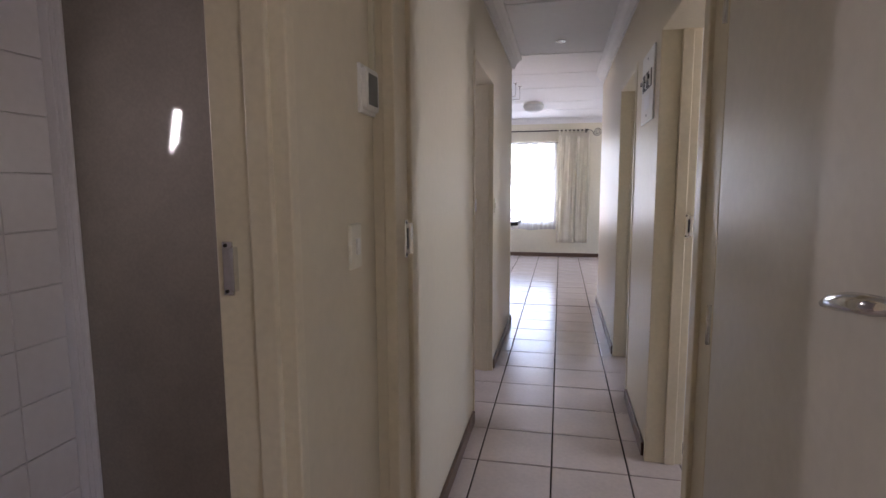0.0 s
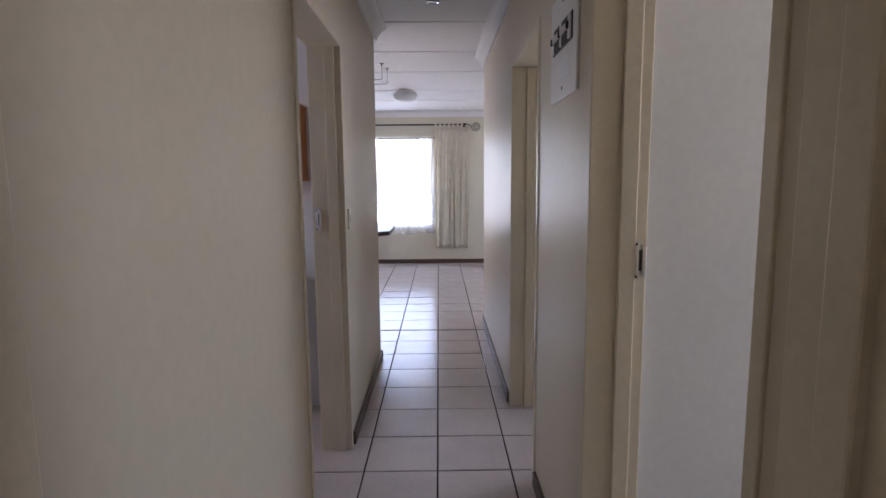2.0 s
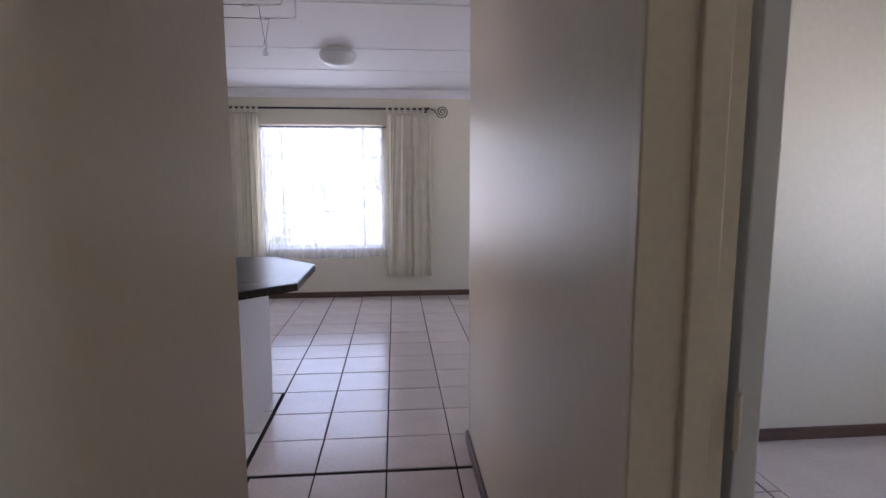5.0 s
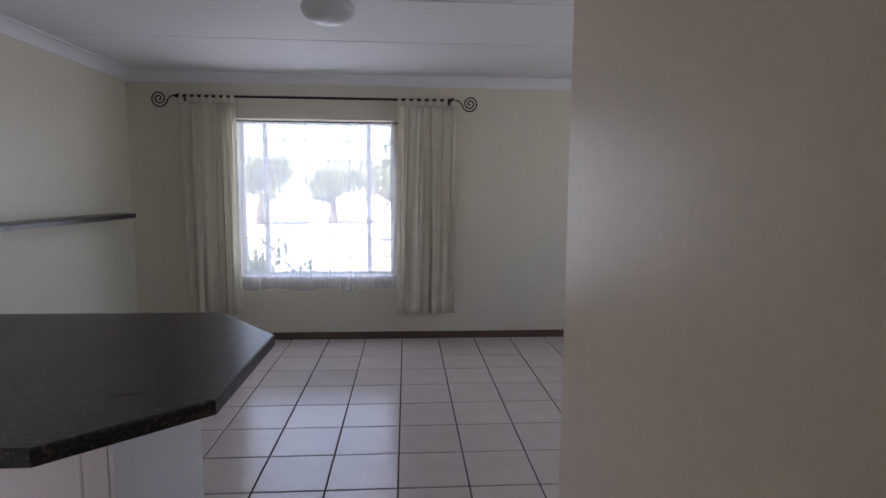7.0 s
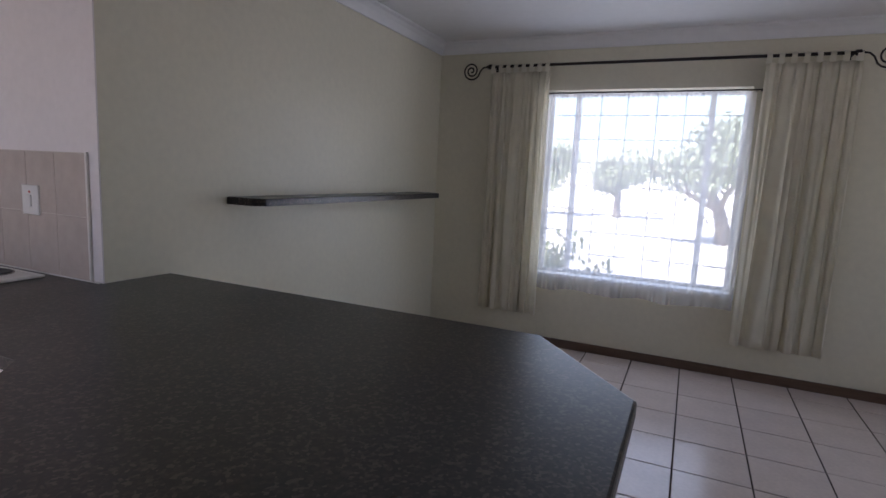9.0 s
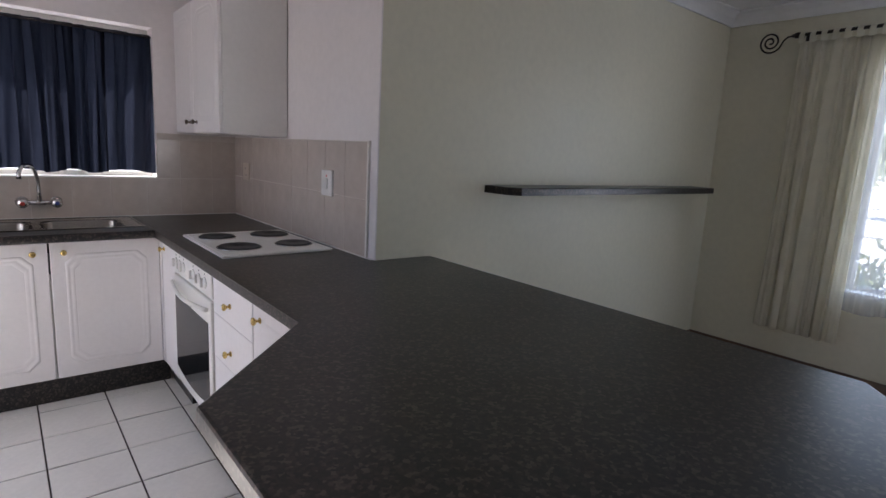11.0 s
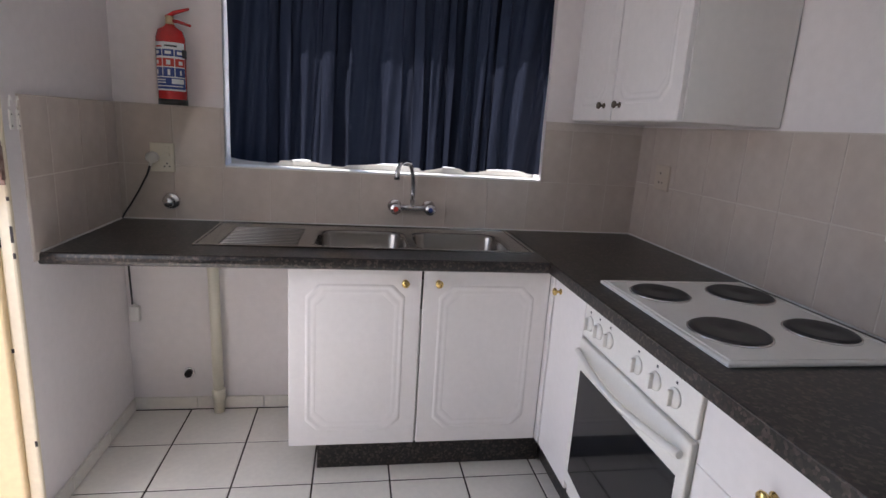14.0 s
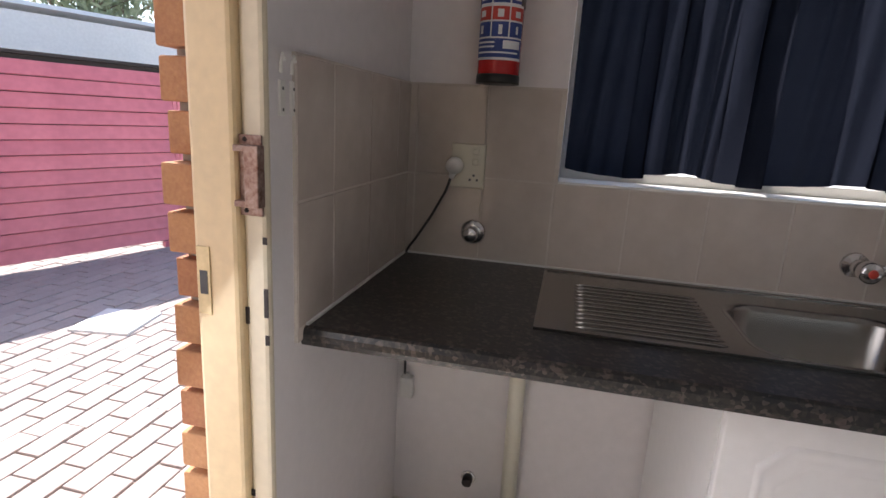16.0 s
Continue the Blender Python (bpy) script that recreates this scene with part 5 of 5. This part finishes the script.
def gate(label, s0, s1, top):
    g = thing("slatted_gate", label, "gate", G0 + GU * s0, "yard gates")
    F = Matrix(((GU.x, GN.x, 0, G0.x), (GU.y, GN.y, 0, G0.y), (0, 0, 1, 0), (0, 0, 0, 1)))
    for a in (s0, s1 - 0.04):
        part("upright", local_box(F, a, a + 0.04, -0.03, 0.03, YZ + 0.03, top, bevel=0.004), M_pink, g)
    n = 13
    h = (top - YZ - 0.10) / n
    # dark sheet seen through the slat gaps, stands for the shadow lines under each slat
    part("slat_gap_shade", local_box(F, s0 + 0.04, s1 - 0.04, -0.028, -0.020, YZ + 0.08, top), M_iron, g)
    sl = bmesh.new()
    prism(sl, [(-0.006, 0), (0.028, 0.0), (0.034, 0.006), (0.014, h * 0.94), (-0.006, h * 0.94)], 0, s1 - s0 - 0.08)
    sm = mesh("slat", sl, M_pink)
    for i in range(n):
        o = new("slat", sm)
        z = YZ + 0.07 + i * h
        o.matrix_world = F @ Matrix(((0, 0, 1, s0 + 0.04), (1, 0, 0, random.uniform(-0.003, 0.003)), (0, 1, 0, z), (0, 0, 0, 1)))
        bpy.context.view_layer.update()
        o.parent = g
        o.matrix_parent_inverse = g.matrix_world.inverted()
    part("top_rail", local_box(F, s0, s1, -0.035, 0.04, top, top + 0.03, bevel=0.004), M_iron, g)
    for a in (s0 + 0.12, s1 - 0.2):
        part("foot", local_box(F, a, a + 0.06, -0.02, 0.03, YZ, YZ + 0.06, bevel=0.003), M_pink, g)
    return g


gate("faded pink steel gate with overlapping slats", 0.0, 2.66, 1.585)
gate("faded pink steel gate leaf beside the first", 2.74, 4.6, 1.60)
Fg = Matrix(((GU.x, GN.x, 0, G0.x), (GU.y, GN.y, 0, G0.y), (0, 0, 1, 0), (0, 0, 0, 1)))
tagged(part("gate_post", local_box(Fg, 2.665, 2.735, -0.05, 0.03, YZ - 0.02, 1.62, bevel=0.005), M_pink), "square faded pink steel gate post", "post")
nb = thing("outbuilding", "low white outbuilding behind the gate", "outbuilding", G0 - GN * 3)
part("wall", local_box(Fg, -5, 12, -3.4, -3.0, -0.2, 2.25), M_yard, nb)
part("roof", local_box(Fg @ pose(0, 0, 0, 6), -5.2, 12.2, -5.0, -2.7, 2.62, 2.67), M_roof, nb)


# ---- trees and bushes ----
def tree(name, label, at, height, spread, seed, leaf_mat, leaves=2600, trunk_r=0.12, bare=0.35, leaf=0.10):
    rnd = random.Random(seed)
    t = thing(name, label, "tree", at)
    base = Vector(at)
    wood = bmesh.new()
    tips = []

    def limb(p, d, length, r, depth):
        pts, rs = [p], [r]
        for i in range(4):
            d = (d + Vector((rnd.uniform(-.25, .25), rnd.uniform(-.25, .25), rnd.uniform(-.1, .2)))).normalized()
            pts.append(pts[-1] + d * length / 4)
            rs.append(r * (1 - 0.45 * (i + 1) / 4))
        tube(wood, pts, rs, 6)
        if depth == 0:
            tips.extend(pts[1:])
            return
        for k in range(rnd.choice((3, 4))):
            q = pts[rnd.choice((2, 3, 4))]
            a = rnd.uniform(0, 6.28)
            nd = (d * 0.5 + Vector((math.cos(a) * spread, math.sin(a) * spread, rnd.uniform(0.0, 0.7)))).normalized()
            limb(q, nd, length * rnd.uniform(0.55, 0.8), rs[-1] * 0.8, depth - 1)
    limb(base, Vector((0, 0, 1)), height * bare, trunk_r, 3)
    part("trunk", wood, M_bark, t)
    vs, fs = [], []
    for _ in range(leaves):
        c = rnd.choice(tips) + Vector((rnd.gauss(0, .22), rnd.gauss(0, .22), rnd.gauss(0, .18)))
        q = Euler((rnd.uniform(0, 6.3), rnd.uniform(0, 6.3), rnd.uniform(0, 6.3))).to_matrix()
        s = leaf * rnd.uniform(0.6, 1.3)
        b = len(vs)
        vs += [c + q @ Vector(v) * s for v in ((-.5, 0, 0), (0, -.22, .05), (.5, 0, 0), (0, .22, .05))]
        fs.append((b, b + 1, b + 2, b + 3))
    me = bpy.data.meshes.new("crown")
    me.from_pydata(vs, [], fs)
    me.materials.append(leaf_mat)
    cr = new("crown", me)
    bpy.context.view_layer.update()
    cr.parent = t
    cr.matrix_parent_inverse = t.matrix_world.inverted()
    tagged(cr, kind="stuff")
    return t


tree("tree", "wide pale green tree behind the outbuilding", (-11.5, -2.2, -0.16), 6.0, 0.9, 3, M_leaf, 5200, 0.18, 0.42, 0.16)
tree("tree", "wide grey green thorn tree behind the gate", (-14.5, 0.6, -0.16), 6.0, 0.9, 21, M_leaf, 5200, 0.18, 0.42, 0.16)
tree("tree", "leafy garden tree outside the lounge window", (0.4, 22.5, -0.16), 6.4, 0.8, 7, M_leaf, 5200, 0.2, 0.30, 0.2)
tree("tree", "broad garden tree beyond the lawn", (2.6, 27.0, -0.16), 7.5, 0.95, 13, M_leaf, 7000, 0.22, 0.22, 0.26)
tree("tree", "distant pale garden tree by the boundary wall", (-3.4, 31.0, -0.16), 6.0, 0.95, 17, M_leaf, 5200, 0.2, 0.2, 0.24)
tree("tree", "distant garden tree beyond the lawn", (-6.5, 30, -0.16), 5.5, 0.9, 9, M_leaf, 4200, 0.2, 0.3, 0.22)


def bush(label, at, size, seed, material):
    rnd = random.Random(seed)
    t = thing("bush", label, "bush", at)
    st_ = bmesh.new()
    vs, fs = [], []
    for _ in range(14):
        d = Vector((rnd.uniform(-1, 1), rnd.uniform(-1, 1), rnd.uniform(0.8, 2.2))).normalized()
        end = Vector(at) + d * size * rnd.uniform(0.6, 1.0)
        tube(st_, [Vector(at), (Vector(at) + end) / 2 + Vector((0, 0, 0.03)), end], [0.008, 0.006, 0.003], 5)
        for _ in range(46):
            c = Vector(at).lerp(end, rnd.uniform(0.35, 1.05)) + Vector((rnd.gauss(0, .07), rnd.gauss(0, .07), rnd.gauss(0, .06)))
            q = Euler((rnd.uniform(0, 6.3), rnd.uniform(0, 6.3), rnd.uniform(0, 6.3))).to_matrix()
            b, s = len(vs), rnd.uniform(0.06, 0.12)
            vs += [c + q @ Vector(v) * s for v in ((-.5, 0, 0), (0, -.25, .06), (.5, 0, 0), (0, .25, .06))]
            fs.append((b, b + 1, b + 2, b + 3))
    part("stems", st_, M_bark, t)
    me = bpy.data.meshes.new("foliage")
    me.from_pydata(vs, [], fs)
    me.materials.append(material)
    o = new("foliage", me)
    bpy.context.view_layer.update()
    o.parent = t
    o.matrix_parent_inverse = t.matrix_world.inverted()
    tagged(o, kind="stuff")
    return t


bush("yellow green shrub below the lounge window", (-1.72, 11.75, -0.16), 1.05, 4, M_leafy)
bush("green shrub beside the lounge window", (-2.35, 12.1, -0.16), 0.95, 6, M_leafy)
structure("garden_wall", boxes((-40, 40, 34, 34.3, -0.2, 1.7)), M_yard, "pale garden boundary wall beyond the lawn", "wall")

# ---- corridor fittings ----
db = thing("distribution_board", "white flush electrical distribution board on the corridor wall", "distribution board", (CX1, 3.37, 1.66))
DX = CX1
part("cover", boxes((DX - 0.010, DX, 3.185, 3.565, 1.665, 2.02), bevel=0.004), M_plastic, db)
bkz = part("breaker_window", boxes((DX - 0.013, DX - 0.009, 3.235, 3.515, 1.83, 1.915)), M_dark, db)
for i in range(9):
    y = 3.25 + i * 0.029
    br = part("breaker", boxes((DX - 0.019, DX - 0.012, y, y + 0.025, 1.835, 1.91), bevel=0.002), M_rubber if i % 4 else M_plastic, bkz)
    part("toggle", boxes((DX - 0.027, DX - 0.018, y + 0.007, y + 0.018, 1.865, 1.887), bevel=0.002), M_plastic if i % 4 else M_rubber, br)
for y, z in ((3.375, 1.70), (3.375, 1.985)):
    part("screw", lathe(bmesh.new(), [(0.006, 0), (0.005, 0.002), (0.001, 0.0025)], along((DX - 0.010, y, z), (0, -1, 0), (0, 0, 1)) , 10), M_dark, db)
part("printed_list", boxes((DX - 0.0108, DX - 0.0096, 3.29, 3.46, 1.73, 1.80)), M_lwhite, db)

m = along((CX0, 4.285, 1.20), (0, 1, 0), (0, 0, 1))
sw = face_plate("light_switch", "cream light switch beside the bathroom door", "switch", m, 0.05, 0.105, M_cplastic, "light switches")
part("rocker", local_box(m, -0.008, 0.008, -0.02, 0.02, 0.008, 0.014, bevel=0.002), M_plastic, sw)
m = along((-0.55, 1.665, 1.20), (0, 1, 0), (0, 0, 1))
sw = face_plate("light_switch", "cream light switch beside the bedroom door", "switch", m, 0.072, 0.115, M_cplastic, "light switches")
part("rocker", local_box(m, -0.008, 0.012, -0.022, 0.02, 0.008, 0.015, bevel=0.002), M_plastic, sw)
m = along((-0.55, 1.775, 1.605), (0, 1, 0), (0, 0, 1))
al = face_plate("wall_speaker", "white square wall unit with a grey mesh", "wall unit", m, 0.115, 0.125, M_plastic)
part("housing", prism(bmesh.new(), rounded(-0.05, 0.05, -0.055, 0.055, 0.012, 3), 0.008, 0.022, m, bevel=0.004), M_plastic, al)
part("mesh_panel", local_box(m, -0.034, 0.034, -0.04, 0.04, 0.021, 0.0235), M_grey, al)
tr_ = bmesh.new()
box(tr_, -0.554, -0.536, 1.808, 1.822, 1.65, CEIL)
tagged(part("cable_trunking", tr_, M_wall), "thin cream painted cable trunking beside the door frame", "trunking")
hole = bmesh.new()
lathe(hole, [(0.006, 0), (0.005, 0.002), (0.001, 0.002)], along((-0.4785, 2.0, 1.755), (0, 1, 0), (0, 0, 1)), 10)
tagged(part("frame_screw", hole, M_dark), "dark screw head in the door frame", "screw")


# ---- doors ----
def lever(parent, m, flip=1):
    """Lever handle on a backplate; m: x towards the hinge, y up, z out of the door."""
    h = part("lever_handle", tube(bmesh.new(), [(0, 0, 0.0), (0, 0, 0.042), (0.012 * flip, -0.001, 0.052), (0.05 * flip, -0.006, 0.054), (0.09 * flip, -0.014, 0.052), (0.118 * flip, -0.022, 0.05)], [0.010, 0.010, 0.012, 0.012, 0.010, 0.005], 10, m), M_chrome, parent, "chrome lever handle")
    part("backplate", prism(bmesh.new(), rounded(-0.02, 0.02, -0.15, 0.05, 0.012, 3), 0, 0.006, m, bevel=0.002), M_chrome, h)
    part("keyhole", local_box(m, -0.004, 0.004, -0.10, -0.075, 0.0055, 0.0068), M_dark, h)


dl = thing("door_1", "beige painted flush bedroom door, wide open", "door", (0.35, 1.83, 0), kind="structure")
part("leaf", boxes((0.342, 0.382, 0.965, 1.79, 0.008, 2.02), bevel=0.003), M_door, dl)
lever(dl, along((0.342, 1.0, 1.228), (0, 1, 0), (0, 0, -1)) @ Matrix.Diagonal((1, -1, 1, 1)))
for z in (0.25, 1.0, 1.78):
    part("hinge", tube(bmesh.new(), [(0.338, 1.808, z - 0.05), (0.338, 1.808, z + 0.05)], 0.006, 8), M_chrome, dl)

d4 = thing("door_2", "white painted flush door opened back into the bedroom", "door", (0.575, 4.665, 0), kind="structure")
DM = Matrix.Translation((0.578, 4.672, 0)) @ Matrix.Rotation(radians(-17.5), 4, "Z")
part("leaf", local_box(DM, 0.0, 0.038, 0.01, 0.80, 0.008, 2.02, bevel=0.003), M_doorw, d4)
lever(d4, DM @ along((0.038, 0.74, 1.16), (0, -1, 0), (0, 0, 1)))
for z in (0.25, 1.05, 1.80):
    hg = part("hinge", local_box(DM, -0.004, 0.0, -0.012, 0.012, z - 0.05, z + 0.05), M_steel, d4)
    part("hinge_pin", tube(bmesh.new(), [(0.574, 4.668, z - 0.05), (0.574, 4.668, z + 0.05)], 0.006, 8), M_steel, hg)

# ---- built-in wardrobe in the second bedroom ----
wd = thing("built_in_wardrobe", "white painted built-in bedroom wardrobe with round knobs", "wardrobe", (1.1, 3.4, 0))
part("carcass", boxes((0.565, 2.16, 3.10, 3.655, 0.08, 2.45)), M_lam, wd)
part("plinth", boxes((0.57, 2.16, 3.14, 3.6, 0.0, 0.08)), M_skirt, wd, "brown wooden plinth")
for a, b, k in ((0.568, 1.098, 1.065), (1.104, 1.62, 1.15), (1.626, 2.15, 2.10)):
    dr = part("door", boxes((a, b, 3.082, 3.10, 0.10, 2.05), bevel=0.003), M_doorw, wd)
    part("knob", lathe(bmesh.new(), [(0.009, 0), (0.009, 0.012), (0.018, 0.02), (0.018, 0.03), (0.012, 0.036), (0.002, 0.037)], along((k, 3.082, 1.25), (1, 0, 0), (0, 0, 1)), 16), M_plastic, dr, "white round knob")
    part("top_door", boxes((a, b, 3.082, 3.10, 2.06, 2.44), bevel=0.003), M_doorw, wd)

# ---- bathroom ----
bc = thing("mirror_cabinet", "orange pine bathroom cabinet with two mirror doors", "cabinet", (-1.12, 4.66, 1.39))
part("body", boxes((-1.253, -0.808, 4.60, 4.735, 1.412, 1.806)), M_pine, bc)
part("cornice", boxes((-1.264, -0.797, 4.575, 4.735, 1.806, 1.825), bevel=0.005), M_pine, bc)
part("base_board", boxes((-1.264, -0.797, 4.575, 4.735, 1.396, 1.412), bevel=0.005), M_pine, bc)
for a, b, k in ((-1.252, -1.033, -1.052), (-1.029, -0.809, -1.010)):
    dr = part("door", ring(bmesh.new(), [(a, 1.415), (b, 1.415), (b, 1.803), (a, 1.803)], [(a + 0.042, 1.457), (b - 0.042, 1.457), (b - 0.042, 1.761), (a + 0.042, 1.761)], -0.009, 0.009, along((0, 4.59, 0), (1, 0, 0), (0, 0, 1))), M_pine, bc)
    part("mirror", boxes((a + 0.038, b - 0.038, 4.590, 4.596, 1.453, 1.765)), M_mirror, dr, "mirror glass")
    part("knob", lathe(bmesh.new(), [(0.008, 0), (0.008, 0.01), (0.016, 0.018), (0.016, 0.026), (0.008, 0.033), (0.001, 0.034)], along((k, 4.581, 1.605), (1, 0, 0), (0, 0, 1)), 16), M_pine, dr)

bs = thing("pedestal_basin", "white ceramic pedestal basin with two taps", "basin", (-1.10, 4.5, 0))
BCX, BCY = -1.10, 4.52


def basin_loop(bm, sx, sy, z, n=36, back=4.733):
    out = []
    for i in range(n):
        a = 2 * math.pi * i / n
        c, s = math.cos(a), math.sin(a)
        x = BCX + sx * math.copysign(abs(c) ** 0.85, c)
        y = BCY + sy * math.copysign(abs(s) ** (0.85 if s < 0 else 0.5), s)
        out.append(bm.verts.new((x, min(y, back), z)))
    return out


bm = bmesh.new()
loops = [basin_loop(bm, 0.12, 0.10, 0.66), basin_loop(bm, 0.20, 0.17, 0.69), basin_loop(bm, 0.262, 0.215, 0.76), basin_loop(bm, 0.285, 0.235, 0.82), basin_loop(bm, 0.288, 0.238, 0.845), basin_loop(bm, 0.278, 0.228, 0.853)]


def inner_loop(sx, sy, z, cy, n=36):
    return [bm.verts.new((BCX + sx * math.cos(2 * math.pi * i / n), cy + sy * math.sin(2 * math.pi * i / n), z)) for i in range(n)]


loops += [inner_loop(0.225, 0.140, 0.848, 4.475), inner_loop(0.21, 0.125, 0.835, 4.475), inner_loop(0.17, 0.10, 0.745, 4.49), inner_loop(0.09, 0.06, 0.715, 4.50), inner_loop(0.02, 0.02, 0.712, 4.50)]
for a, b in zip(loops, loops[1:]):
    for i in range(36):
        f = bm.faces.new((a[i], a[(i + 1) % 36], b[(i + 1) % 36], b[i]))
        f.smooth = True
bm.faces.new(loops[0][::-1]), bm.faces.new(loops[-1])
part("bowl", bm, M_ceramic, bs)
part("pedestal", lathe(bmesh.new(), [(0.115, 0), (0.11, 0.03), (0.085, 0.10), (0.078, 0.35), (0.085, 0.55), (0.115, 0.68)], pose(-1.02, 4.575, 0.0) @ Matrix.Diagonal((1.08, 0.85, 1, 1)), 24), M_ceramic, bs)
part("overflow", lathe(bmesh.new(), [(0.014, 0), (0.012, 0.003), (0.006, 0.001)], along((-1.05, 4.588, 0.812), (1, 0, 0), (0, -0.5, 1)), 14), M_dark, bs)
part("plug_stay", lathe(bmesh.new(), [(0.008, 0), (0.007, 0.004), (0.002, 0.005)], along((-0.99, 4.588, 0.815), (1, 0, 0), (0, -0.5, 1)), 12), M_chrome, bs)
for x in (-1.135, -0.955):
    tp = part("tap", tube(lathe(bmesh.new(), [(0.022, 0), (0.018, 0.006), (0.013, 0.012), (0.013, 0.05)], pose(x, 4.665, 0.852), 14), [(x, 4.665, 0.878), (x - 0.005, 4.62, 0.882), (x - 0.012, 4.585, 0.872)], [0.013, 0.011, 0.010], 10), M_chrome, bs, "chrome basin tap")
    part("tap_knob", lathe(bmesh.new(), [(0.012, 0), (0.022, 0.006), (0.026, 0.022), (0.024, 0.042), (0.015, 0.05), (0.002, 0.051)], pose(x, 4.665, 0.902), 8), M_crystal, tp, "clear acrylic tap knob")
part("waste_trap", tube(bmesh.new(), [(-0.935, 4.62, 0.68), (-0.905, 4.64, 0.61), (-0.900, 4.66, 0.54), (-0.900, 4.735, 0.51)], 0.016, 10), M_iron, bs)

# ---- shower ----
sh = thing("shower_enclosure", "shower door with smoked obscure glass and a white frame", "shower door", (-1.3, 2.02, 0))
part("wall_profile", boxes((-1.84, -1.795, 2.00, 2.05, 0.10, 2.06), bevel=0.004), M_alu, sh)
part("side_profile", boxes((-1.795, -1.775, 2.005, 2.045, 0.10, 2.06), bevel=0.004), M_alu, sh)
part("door_profile", boxes((-1.775, -1.750, 2.008, 2.04, 0.12, 2.04), bevel=0.004), M_alu, sh)
part("side_profile", boxes((-0.76, -0.725, 2.00, 2.05, 0.10, 2.06), bevel=0.004), M_alu, sh)
part("top_profile", boxes((-1.75, -0.76, 2.00, 2.05, 2.015, 2.06), bevel=0.004), M_alu, sh)
part("bottom_profile", boxes((-1.75, -0.76, 2.00, 2.05, 0.10, 0.14), bevel=0.004), M_alu, sh)
part("glass_panel", boxes((-1.75, -0.76, 2.018, 2.024, 0.14, 2.015)), M_shower, sh)
part("shower_tray", boxes((-1.84, -0.72, 1.99, 2.75, 0.0, 0.10), bevel=0.008), M_ceramic, sh)
ew = thing("window_3", "narrow white framed shower room window", "window", (-1.86, 1.4, 1.4), kind="structure")
part("window_frame", boxes((-1.93, -1.90, 1.30, 1.48, 1.46, 1.485), (-1.93, -1.90, 1.30, 1.48, 1.735, 1.76), (-1.93, -1.90, 1.30, 1.32, 1.485, 1.735), (-1.93, -1.90, 1.46, 1.48, 1.485, 1.735), bevel=0.003), M_plastic, ew)
g = part("pane", boxes((-1.918, -1.914, 1.32, 1.46, 1.485, 1.735)), M_obscure, ew)
# window added out of view; its obscure pane cuts the direct sun
bwn = thing("window_4", "unseen bathroom window with an obscure pane added to soften the sun", "window", (-2.48, 3.7, 1.4), kind="structure")
part("window_frame", boxes((-2.50, -2.47, 3.30, 4.10, 1.40, 1.43), (-2.50, -2.47, 3.30, 4.10, 2.02, 2.05), (-2.50, -2.47, 3.30, 3.33, 1.43, 2.02), (-2.50, -2.47, 4.07, 4.10, 1.43, 2.02), bevel=0.003), M_plastic, bwn)
part("pane", boxes((-2.488, -2.484, 3.33, 4.07, 1.43, 2.02)), M_obscure, bwn)
